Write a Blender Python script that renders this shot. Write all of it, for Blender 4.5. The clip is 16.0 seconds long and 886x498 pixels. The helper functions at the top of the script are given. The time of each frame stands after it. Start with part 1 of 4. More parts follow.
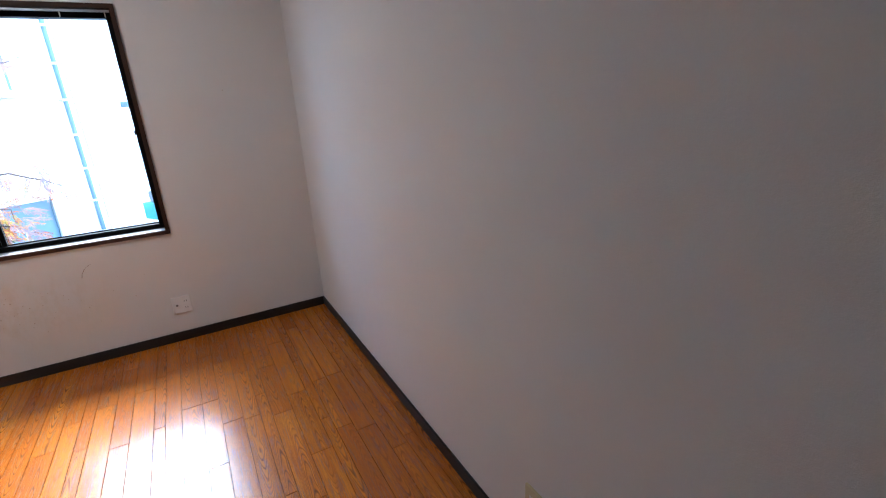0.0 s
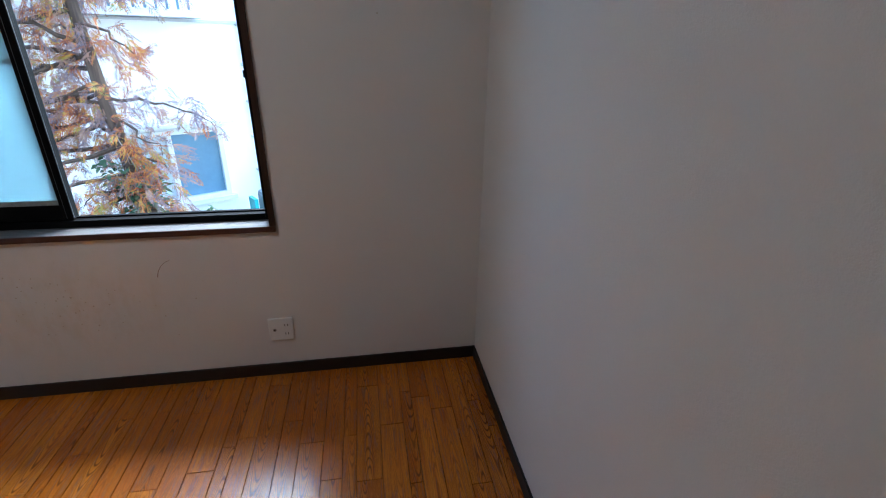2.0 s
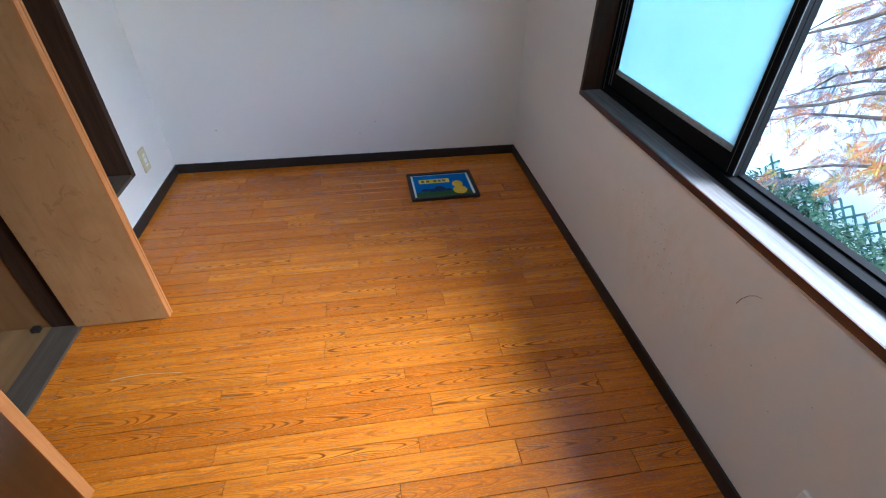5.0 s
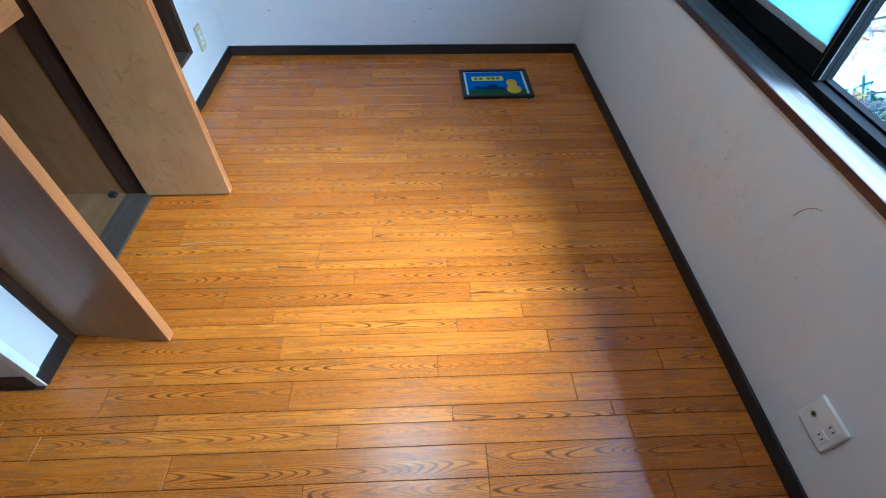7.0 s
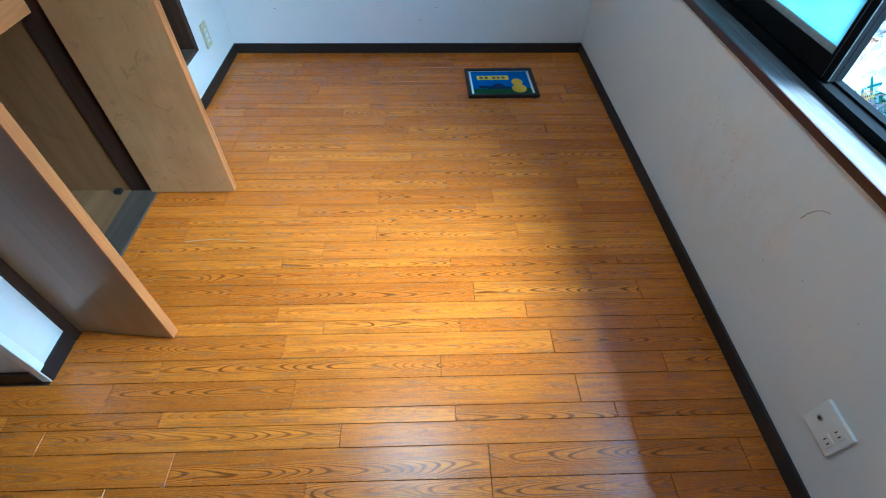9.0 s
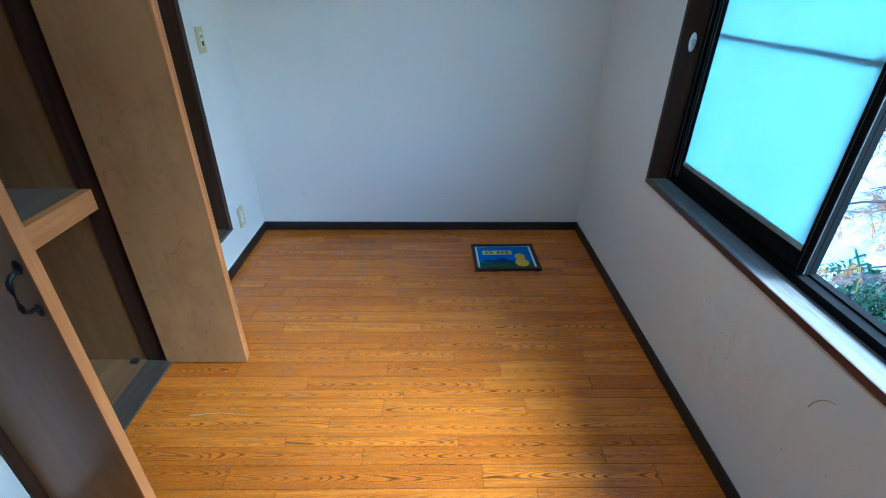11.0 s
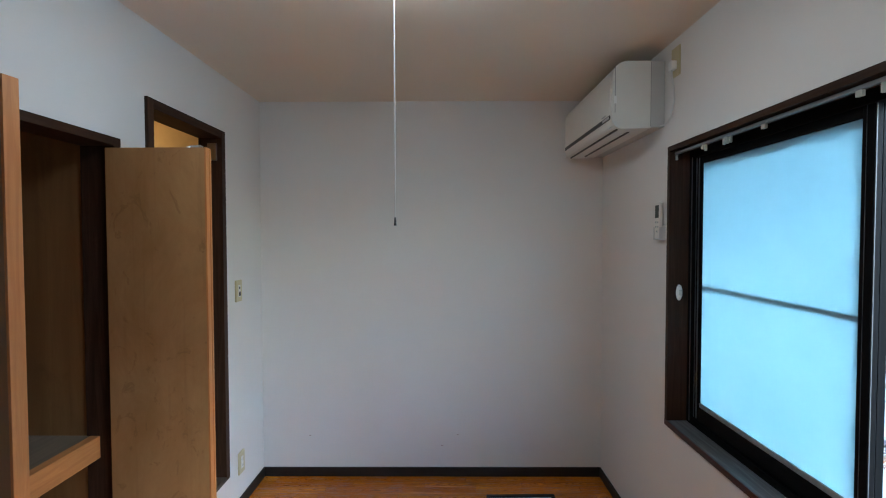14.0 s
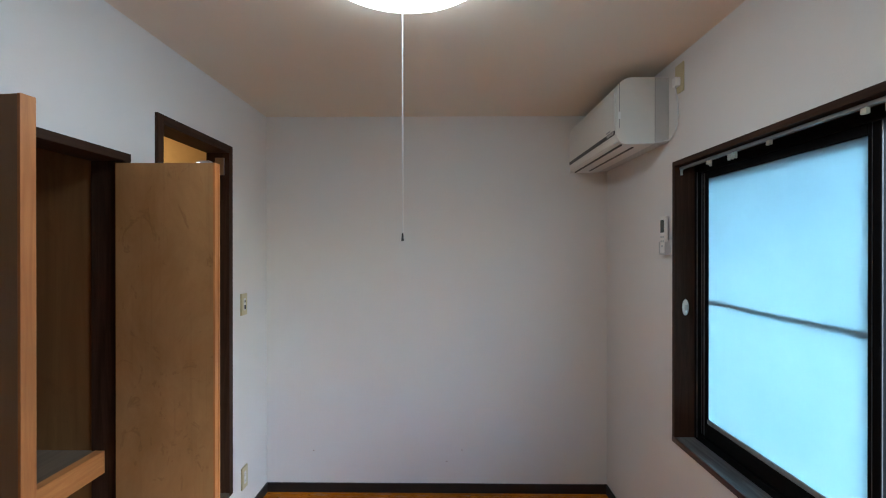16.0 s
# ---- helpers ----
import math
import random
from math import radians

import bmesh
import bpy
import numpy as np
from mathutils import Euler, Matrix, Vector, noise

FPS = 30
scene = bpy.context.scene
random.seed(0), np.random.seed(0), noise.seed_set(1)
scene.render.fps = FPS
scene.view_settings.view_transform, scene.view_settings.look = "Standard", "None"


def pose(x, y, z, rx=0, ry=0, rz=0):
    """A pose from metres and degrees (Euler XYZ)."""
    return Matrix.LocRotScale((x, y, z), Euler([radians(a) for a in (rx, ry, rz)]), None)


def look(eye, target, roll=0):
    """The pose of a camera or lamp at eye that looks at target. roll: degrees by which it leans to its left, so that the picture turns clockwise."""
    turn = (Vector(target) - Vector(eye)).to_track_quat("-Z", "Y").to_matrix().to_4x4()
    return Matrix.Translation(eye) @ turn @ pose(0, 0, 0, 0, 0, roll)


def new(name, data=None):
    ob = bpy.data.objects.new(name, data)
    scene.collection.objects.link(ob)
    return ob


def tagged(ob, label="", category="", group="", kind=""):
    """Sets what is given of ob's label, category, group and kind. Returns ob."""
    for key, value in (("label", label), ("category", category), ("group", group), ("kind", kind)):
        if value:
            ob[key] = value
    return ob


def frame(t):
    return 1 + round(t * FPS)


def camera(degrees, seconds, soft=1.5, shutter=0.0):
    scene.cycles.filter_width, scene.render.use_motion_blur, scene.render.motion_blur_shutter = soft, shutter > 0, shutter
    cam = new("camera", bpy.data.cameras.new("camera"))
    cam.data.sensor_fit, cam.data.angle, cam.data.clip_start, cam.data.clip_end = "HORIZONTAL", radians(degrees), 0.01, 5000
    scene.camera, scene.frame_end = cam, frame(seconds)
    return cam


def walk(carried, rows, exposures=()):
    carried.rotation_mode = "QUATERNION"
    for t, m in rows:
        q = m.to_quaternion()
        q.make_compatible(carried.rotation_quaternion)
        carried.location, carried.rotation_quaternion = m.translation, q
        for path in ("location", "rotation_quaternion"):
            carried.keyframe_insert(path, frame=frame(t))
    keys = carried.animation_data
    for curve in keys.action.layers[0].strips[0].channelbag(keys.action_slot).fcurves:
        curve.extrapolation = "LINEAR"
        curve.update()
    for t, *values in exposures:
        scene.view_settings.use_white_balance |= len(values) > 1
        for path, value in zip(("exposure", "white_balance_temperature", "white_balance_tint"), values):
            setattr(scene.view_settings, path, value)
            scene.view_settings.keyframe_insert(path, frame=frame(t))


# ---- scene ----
cam = camera(87.4, 16.0, soft=1.1)
EXPOSURE = [(0, 4.52, 5650, 8), (0.5, 3.98, 5400, 4), (1.0, 3.8, 5150, 3), (1.5, 3.7, 5250, 2), (2.5, 3.65, 5750, 1), (3.3, 3.58, 5900, -1), (4.0, 3.5, 5600, -1), (4.5, 3.72, 5350, -2), (5.0, 4.25, 5350, 1),
            (7.5, 4.57, 4250, -14), (8.2, 4.57, 4300, -16), (10.5, 4.5, 4150, -18), (11.0, 4.25, 4350, -14), (12.0, 4.0, 5000, -9), (12.5, 3.95, 5150, -7), (13.0, 3.95, 5250, -4), (14.0, 3.98, 5500, -1), (16, 4.1, 5700, 1)]
PATH = [
    (0, (2.686, -3.16, 1.417), (3.587, -1.493, 0.777), -3.3),
    (0.5, (2.715, -2.773, 1.364), (3.455, -1.043, 0.688), -1.8),
    (0.7, (2.756, -2.715, 1.353), (3.443, -0.967, 0.668), -1.6),
    (1, (2.795, -2.483, 1.369), (3.425, -0.733, 0.634), -0.7),
    (1.5, (2.875, -2.192, 1.393), (3.325, -0.409, 0.608), -0.1),
    (2, (2.906, -1.832, 1.399), (3.217, -0.028, 0.595), 0.8),
    (2.5, (2.939, -1.495, 1.402), (3.033, 0.335, 0.601), 0.5),
    (3, (2.845, -1.196, 1.379), (2.575, 0.61, 0.564), 1.8),
    (3.5, (2.783, -0.957, 1.368), (1.866, 0.594, 0.498), 1.3),
    (4, (2.766, -0.879, 1.373), (1.317, 0.147, 0.452), 1.2),
    (4.2, (2.738, -0.897, 1.395), (1.212, -0.044, 0.424), 1.5),
    (4.5, (2.76, -0.897, 1.409), (1.154, -0.346, 0.352), 0.7),
    (5, (2.834, -0.939, 1.406), (1.265, -0.684, 0.192), 0.6),
    (5.2, (2.855, -0.974, 1.395), (1.329, -0.767, 0.118), 0.9),
    (7.3, (2.903, -0.98, 1.377), (1.577, -0.909, -0.118), 1.1),
    (7.5, (2.902, -0.981, 1.376), (1.578, -0.91, -0.121), 1.2),
    (8, (2.901, -0.982, 1.378), (1.583, -0.916, -0.125), 1.1),
    (8.2, (2.902, -0.982, 1.375), (1.585, -0.919, -0.128), 1.1),
    (10.3, (2.892, -0.987, 1.416), (1.443, -0.953, 0.038), 0.7),
    (10.5, (2.893, -0.992, 1.432), (1.361, -0.96, 0.146), 0.6),
    (11, (2.903, -0.982, 1.486), (1.163, -0.954, 0.5), 0.5),
    (11.5, (2.918, -0.999, 1.536), (1.009, -0.958, 0.939), 1.1),
    (12, (2.949, -0.994, 1.544), (0.973, -0.957, 1.237), 0.9),
    (12.5, (2.954, -0.996, 1.549), (0.963, -0.972, 1.358), 0.8),
    (13, (2.956, -0.995, 1.55), (0.96, -0.989, 1.429), 0.5),
    (13.5, (2.954, -0.996, 1.551), (0.956, -1.0, 1.471), 0.1),
    (14, (2.953, -0.995, 1.553), (0.954, -1.007, 1.495), -0.1),
    (14.5, (2.954, -0.997, 1.556), (0.955, -1.012, 1.517), -0.2),
    (15, (2.954, -0.994, 1.557), (0.954, -1.012, 1.533), -0.2),
    (15.5, (2.955, -0.999, 1.555), (0.955, -1.018, 1.545), -0.1),
    (16, (2.958, -1.006, 1.561), (0.959, -1.031, 1.557), 0.0),
]
walk(cam, [(t, look(eye, target, roll)) for t, eye, target, roll in PATH], EXPOSURE)

# ---- world and light ----
world = bpy.data.worlds.new("sky")
scene.world = world
world.use_nodes = True
wn = world.node_tree.nodes
sky = wn.new("ShaderNodeTexSky")
sky.sky_type = "NISHITA"
sky.sun_disc = False
sky.sun_elevation, sky.sun_rotation = radians(48), radians(18)
sky.dust_density, sky.air_density, sky.ozone_density = 2.0, 1.0, 1.5
world.node_tree.links.new(sky.outputs[0], wn["Background"].inputs[0])
wn["Background"].inputs[1].default_value = 0.15

sun_data = bpy.data.lights.new("sun", "SUN")
sun_data.energy, sun_data.angle, sun_data.color = 1.3, radians(62), (0.80, 0.925, 1.0)
sun = new("sun", sun_data)
# a veiled, overcast sun stands high over the neighbour's roof
sun.matrix_world = look((1.9, 6.0, 7.0), (0.0, 0.0, 0.0))

hall_data = bpy.data.lights.new("hall_bulb", "POINT")
hall_data.energy, hall_data.color, hall_data.shadow_soft_size = 0.20, (1.0, 0.68, 0.34), 0.06
hall_bulb = new("hall_bulb", hall_data)
hall_bulb.matrix_world = pose(0.3, -3.0, 2.1)


# ---- materials ----
class Mat:
    """A node material with short ways to add nodes."""

    def __init__(self, name, rough=0.5, metal=0.0, colour=(0.8, 0.8, 0.8)):
        self.m = bpy.data.materials.new(name)
        self.m.use_nodes = True
        self.t = self.m.node_tree
        self.b = self.t.nodes["Principled BSDF"]
        self.b.inputs["Roughness"].default_value = rough
        self.b.inputs["Metallic"].default_value = metal
        self.b.inputs["Base Color"].default_value = (*colour, 1)

    def node(self, kind, **values):
        n = self.t.nodes.new("ShaderNode" + kind)
        for key, value in values.items():
            n.inputs[key.replace("_", " ")].default_value = value
        return n

    def link(self, a, b):
        self.t.links.new(a, b)

    def coords(self, scale=(1, 1, 1), local=False):
        c = self.node("TexCoord") if local else self.node("NewGeometry")
        mp = self.node("Mapping", Scale=scale)
        self.link(c.outputs["Object" if local else "Position"], mp.inputs["Vector"])
        return mp.outputs["Vector"]

    def noise(self, vec, scale, detail=4.0, rough=0.55, distort=0.0):
        n = self.node("TexNoise", Scale=scale, Detail=detail, Roughness=rough, Distortion=distort)
        self.link(vec, n.inputs["Vector"])
        return n.outputs["Fac"]

    def ramp(self, fac, stops):
        r = self.node("ValToRGB")
        els = r.color_ramp.elements
        while len(els) < len(stops):
            els.new(0.5)
        for e, (p, c) in zip(els, stops):
            e.position, e.color = p, (*c, 1) if len(c) == 3 else c
        self.link(fac, r.inputs["Fac"])
        return r.outputs["Color"]

    def mix(self, a, b, fac, kind="MIX"):
        n = self.t.nodes.new("ShaderNodeMix")
        n.data_type, n.blend_type = "RGBA", kind
        for sock, v in ((n.inputs["Factor"], fac), (n.inputs[6], a), (n.inputs[7], b)):
            if isinstance(v, bpy.types.NodeSocket):
                self.link(v, sock)
            else:
                sock.default_value = v if isinstance(v, float) else (*v, 1)
        return n.outputs[2]

    def math(self, op, a, b):
        n = self.t.nodes.new("ShaderNodeMath")
        n.operation = op
        for sock, v in ((n.inputs[0], a), (n.inputs[1], b)):
            if isinstance(v, bpy.types.NodeSocket):
                self.link(v, sock)
            else:
                sock.default_value = v
        return n.outputs[0]

    def colour(self, sock):
        self.link(sock, self.b.inputs["Base Color"])
        return self

    def rough(self, sock):
        self.link(sock, self.b.inputs["Roughness"])
        return self

    def bump(self, fac, strength=0.2, distance=0.002):
        n = self.node("Bump", Strength=strength, Distance=distance)
        self.link(fac, n.inputs["Height"])
        self.link(n.outputs["Normal"], self.b.inputs["Normal"])
        return self


def grey(v):
    return (v, v, v)


def wallpaper(name, base, blotch, stain=None):
    m = Mat(name, 0.75)
    v = m.coords()
    fine = m.noise(v, 420, 3, 0.6)
    weave = m.noise(v, 130, 2, 0.5)
    large = m.noise(v, 1.6, 3, 0.5)
    spots = m.ramp(m.noise(v, 26, 2, 0.5), [(0.72, grey(0)), (0.80, grey(1))])
    c = m.mix(base, blotch, m.ramp(large, [(0.35, grey(0)), (0.75, grey(0.5))]))
    c = m.mix(c, tuple(x * 0.86 for x in base), m.math("MULTIPLY", spots, 0.10))
    c = m.mix(c, tuple(x * 0.94 for x in base), m.math("MULTIPLY", fine, 0.6))
    if stain:
        # an old brownish splash: centre on the wall, half width and half height
        sx, sz, sw, sh = stain
        mp = m.node("Mapping", Location=(-sx / sw, 0, -sz / sh), Scale=(1 / sw, 0, 1 / sh))
        g = m.node("NewGeometry")
        m.link(g.outputs["Position"], mp.inputs["Vector"])
        far = m.node("VectorMath")
        far.operation = "LENGTH"
        m.link(mp.outputs["Vector"], far.inputs[0])
        soft = m.ramp(far.outputs["Value"], [(0.0, grey(1)), (1.0, grey(0))])
        drip = m.ramp(m.noise(m.coords((1, 1, 0.5)), 16, 5, 0.65), [(0.46, grey(0)), (0.70, grey(0.5))])
        c = m.mix(c, (0.56, 0.46, 0.31), m.math("MULTIPLY", soft, drip))
    m.colour(c).bump(m.math("ADD", fine, weave), 0.4, 0.0014)
    return m.m


def wood(name, dark, light, rough=0.4, axis="z", fine=1.0, spec=0.5, stain=0.0):
    """Wood with its grain along one axis of the world."""
    m = Mat(name, rough)
    stretch = {"x": (0.9, 14, 14), "y": (14, 0.9, 14), "z": (14, 14, 0.9)}[axis]
    v = m.coords(stretch)
    info = m.node("ObjectInfo")
    shift = m.node("VectorMath")
    shift.operation = "ADD"
    m.link(v, shift.inputs[0])
    m.link(info.outputs["Random"], shift.inputs[1])
    v = shift.outputs[0]
    band = m.noise(v, 2.2 * fine, 5, 0.6, 1.2)
    pores = m.noise(v, 16 * fine, 3, 0.7)
    c = m.ramp(band, [(0.30, dark), (0.55, tuple((a + b) / 2 for a, b in zip(dark, light))), (0.75, light)])
    c = m.mix(c, dark, m.ramp(pores, [(0.52, grey(0)), (0.75, grey(0.55))]))
    m.colour(c).bump(pores, 0.12, 0.001)
    if stain:
        blot = m.noise(m.coords((1, 1, 0.8)), 6.0, 6, 0.7, 0.6)
        c = m.mix(c, tuple(x * 0.55 for x in dark), m.ramp(blot, [(0.55, grey(0)), (0.72, grey(stain))]))
        m.colour(c)
    m.b.inputs["Specular IOR Level"].default_value = spec
    return m.m


def plywood(name, pale, mid, dark):
    """A bare veneer face: cloudy blotches, faint upright grain and a few wandering stains."""
    m = Mat(name, 0.5)
    cloud = m.noise(m.coords((1, 1, 0.55)), 4.5, 7, 0.68, 0.5)
    grain = m.noise(m.coords((45, 45, 1.6)), 1.0, 3, 0.6)
    swirl = m.noise(m.coords((1, 1, 0.7)), 11.0, 4, 0.6, 1.8)
    c = m.mix(pale, mid, m.ramp(cloud, [(0.34, grey(0)), (0.66, grey(1))]))
    c = m.mix(c, dark, m.ramp(grain, [(0.55, grey(0)), (0.80, grey(0.30))]))
    c = m.mix(c, dark, m.ramp(swirl, [(0.60, grey(0)), (0.66, grey(0.45)), (0.72, grey(0.10))]))
    m.colour(c).bump(grain, 0.08, 0.001)
    m.b.inputs["Specular IOR Level"].default_value = 0.4
    return m.m


def plank_wood(name):
    """Varnished orange floor boards: fine grain along y and arched figure about each board's own middle."""
    m = Mat(name, 0.3)
    tc = m.node("TexCoord")
    info = m.node("ObjectInfo")
    r = info.outputs["Random"]
    sep = m.node("SeparateXYZ")
    m.link(tc.outputs["Object"], sep.inputs[0])
    shift = m.node("CombineXYZ")
    m.link(m.math("MULTIPLY", r, 37.0), shift.inputs[0])
    m.link(m.math("MULTIPLY", r, 91.0), shift.inputs[1])
    add = m.node("VectorMath")
    add.operation = "ADD"
    m.link(tc.outputs["Object"], add.inputs[0])
    m.link(shift.outputs[0], add.inputs[1])

    def stretched(sx, sy):
        mp = m.node("Mapping", Scale=(sx, sy, 1.0))
        m.link(add.outputs[0], mp.inputs["Vector"])
        return mp.outputs["Vector"]

    slow = m.noise(stretched(9.0, 2.6), 1.0, 2, 0.5)
    off = m.math("MULTIPLY", m.math("SUBTRACT", m.math("FRACT", m.math("MULTIPLY", r, 13.7), 0.0), 0.5), 0.03)
    u = m.math("ADD", m.math("ADD", sep.outputs[0], off), m.math("MULTIPLY", m.math("SUBTRACT", slow, 0.5), 0.03))
    way = m.math("SUBTRACT", m.math("MULTIPLY", m.math("GREATER_THAN", m.math("FRACT", m.math("MULTIPLY", r, 7.3), 0.0), 0.5), 2.0), 1.0)
    along = m.math("MULTIPLY", m.math("MULTIPLY", sep.outputs[1], way), 15.0)
    phase = m.math("ADD", m.math("ADD", along, m.math("MULTIPLY", m.math("MULTIPLY", u, u), 5600.0)), m.math("MULTIPLY", slow, 8.5))
    rings = m.math("SINE", m.math("MULTIPLY", phase, 6.283), 0.0)
    line = m.ramp(m.math("ADD", m.math("MULTIPLY", rings, 0.5), 0.5), [(0.0, grey(1)), (0.10, grey(0.75)), (0.32, grey(0))])
    where = m.ramp(m.noise(stretched(7.0, 2.6), 1.0, 1, 0.5), [(0.40, grey(0.5)), (0.55, grey(1.0))])
    streak = m.noise(stretched(60.0, 1.6), 1.0, 3, 0.6)
    fibre = m.noise(stretched(170.0, 7.0), 1.0, 3, 0.65)
    fleck = m.noise(stretched(260.0, 70.0), 1.0, 2, 0.5)
    tone = m.ramp(m.math("FRACT", m.math("MULTIPLY", r, 17.9), 0.0), [(0.0, (0.47, 0.130, 0.008)), (0.5, (0.58, 0.178, 0.012)), (1.0, (0.70, 0.235, 0.019))])
    c = m.mix(tone, (0.40, 0.100, 0.008), m.ramp(streak, [(0.42, grey(0)), (0.68, grey(0.8))]))
    c = m.mix(c, (0.20, 0.050, 0.005), m.ramp(fibre, [(0.49, grey(0)), (0.63, grey(0.8))]))
    c = m.mix(c, (0.74, 0.29, 0.035), m.ramp(fleck, [(0.54, grey(0)), (0.70, grey(0.35))]))
    pick = m.ramp(m.math("FRACT", m.math("MULTIPLY", r, 29.3), 0.0), [(0.30, grey(0.45)), (0.50, grey(1))])
    c = m.mix(c, (0.15, 0.040, 0.004), m.math("MULTIPLY", line, m.math("MULTIPLY", where, pick)))
    m.colour(c)
    mp3 = m.node("Mapping", Scale=(60.0, 120.0, 1.0))
    g = m.node("NewGeometry")
    m.link(g.outputs["Position"], mp3.inputs["Vector"])
    ripple = m.noise(mp3.outputs["Vector"], 1.0, 2, 0.6)
    m.rough(m.ramp(fibre, [(0.3, grey(0.22)), (0.7, grey(0.30))]))
    m.bump(m.math("ADD", ripple, m.math("MULTIPLY", fibre, 0.5)), 0.22, 0.001)
    m.b.inputs["Specular IOR Level"].default_value = 0.5
    return m.m


def plain(name, colour, rough=0.45, metal=0.0, vary=0.12, scale=30.0, bump=0.05):
    m = Mat(name, rough, metal, colour)
    n = m.noise(m.coords(), scale, 4, 0.6)
    m.colour(m.mix(colour, tuple(x * (1 - vary) for x in colour), n))
    if bump:
        m.bump(n, bump, 0.001)
    return m.m


def emitter(name, colour, strength):
    m = Mat(name, 0.6, 0.0, (0.9, 0.9, 0.9))
    m.b.inputs["Emission Color"].default_value = (*colour, 1)
    m.b.inputs["Emission Strength"].default_value = strength
    return m.m


def frosted(name):
    """Patterned obscure glass, seen as an even scattering sheet."""
    m = Mat(name, 0.35, 0.0, (0.9, 0.93, 0.93))
    out = m.t.nodes["Material Output"]
    tr = m.node("BsdfTranslucent", Color=(0.3, 0.4, 0.44, 1))
    mx = m.node("MixShader", Fac=0.12)
    n = m.noise(m.coords(), 260, 2, 0.5)
    bp = m.node("Bump", Strength=0.25, Distance=0.001)
    m.link(n, bp.inputs["Height"])
    m.link(bp.outputs[0], m.b.inputs["Normal"])
    grime = m.ramp(m.noise(m.coords(), 5, 5, 0.6), [(0.3, (0.235, 0.325, 0.36)), (0.75, (0.27, 0.36, 0.395))])
    m.link(grime, tr.inputs["Color"])
    m.link(tr.outputs[0], mx.inputs[1])
    m.link(m.b.outputs[0], mx.inputs[2])
    m.link(mx.outputs[0], out.inputs["Surface"])
    return m.m


def glass(name, tint=(0.75, 0.88, 0.95)):
    m = Mat(name, 0.05, 0.0, tint)
    m.b.inputs["Transmission Weight"].default_value = 1.0
    m.b.inputs["IOR"].default_value = 1.1
    return m.m


PAPER = wallpaper("wallpaper", (0.755, 0.735, 0.712), (0.70, 0.665, 0.62))
PAPER_STAINED = wallpaper("wallpaper_under_window", (0.755, 0.735, 0.712), (0.70, 0.665, 0.62), (1.72, 0.42, 0.55, 0.30))
CEILING = wallpaper("ceiling_paper", (0.82, 0.73, 0.61), (0.76, 0.66, 0.53))
PLANK = plank_wood("floor_board")
UNDER = plain("joint_shadow_fill", (0.05, 0.02, 0.008), 0.9)
TRIM = wood("dark_trim", (0.026, 0.013, 0.008), (0.068, 0.034, 0.020), 0.6, "z", spec=0.15)
TRIM_X = wood("dark_trim_level", (0.026, 0.013, 0.008), (0.064, 0.032, 0.019), 0.55, "x", spec=0.15)
EDGE = wood("reddish_trim_edge", (0.035, 0.012, 0.009), (0.075, 0.028, 0.02), 0.4, "x")
SILL = wood("worn_sill", (0.07, 0.064, 0.063), (0.20, 0.19, 0.19), 0.42, "x", 1.6, 0.3)
BASE = plain("dark_baseboard", (0.013, 0.0105, 0.0105), 0.5)
SASH = plain("bronze_aluminium", (0.0052, 0.0049, 0.0052), 0.55, 0.0, 0.3)
SASH.node_tree.nodes["Principled BSDF"].inputs["Specular IOR Level"].default_value = 0.05
TRACK = plain("bare_aluminium", (0.35, 0.36, 0.37), 0.35, 0.9)
STILE_GLINT = plain("stile_glint_grey", (0.07, 0.072, 0.075), 0.5)
FROST = frosted("frosted_glass")
GASKET = plain("perished_gasket", (0.30, 0.33, 0.33), 0.5, 0, 0.6, 55, 0.2)
PLY = plywood("plywood_face", (0.44, 0.24, 0.098), (0.33, 0.165, 0.058), (0.20, 0.095, 0.035))
DOORFACE = wood("lacquered_door_face", (0.24, 0.14, 0.066), (0.31, 0.185, 0.09), 0.36, "z", 0.7)
BAND = wood("orange_edge_band", (0.40, 0.145, 0.038), (0.58, 0.245, 0.075), 0.45, "z", 1.5)
BEAM = wood("orange_beam", (0.36, 0.135, 0.038), (0.56, 0.25, 0.08), 0.45, "x", 1.5)
CLOSET = wood("closet_plywood", (0.20, 0.094, 0.032), (0.31, 0.155, 0.058), 0.65, "z", 0.35, 0.3, 0.35)
CLOSETDARK = wood("closet_side_board", (0.045, 0.024, 0.013), (0.085, 0.046, 0.025), 0.55, "z", 0.7)
BAREPLY = wood("bare_floor_plywood", (0.155, 0.080, 0.031), (0.24, 0.132, 0.056), 0.6, "x", 0.35, 0.3, 0.3)
# darker and greyer than the closet plywood: the shelf's shade is in its colour
SHELF_SHADED = wood("shaded_shelf_board", (0.10, 0.075, 0.055), (0.19, 0.145, 0.10), 0.6, "x", 0.6)
THRESH = wood("grey_threshold", (0.042, 0.031, 0.024), (0.10, 0.076, 0.058), 0.5, "x", 1.2)
WHITE = plain("white_plastic", (0.86, 0.86, 0.84), 0.35, 0, 0.05)
IVORY = plain("ivory_plastic", (0.58, 0.51, 0.30), 0.4, 0, 0.08)
AGED = plain("aged_runner_plastic", (0.52, 0.50, 0.42), 0.45, 0, 0.2)
CREAM = plain("cream_plastic", (0.74, 0.73, 0.68), 0.38, 0, 0.05)
ACGREY = plain("ac_body_plastic", (0.54, 0.535, 0.52), 0.4, 0, 0.05)
SEAM = plain("joint_grey", (0.22, 0.22, 0.21), 0.5)
BLACK = plain("black_plastic", (0.012, 0.012, 0.013), 0.35)
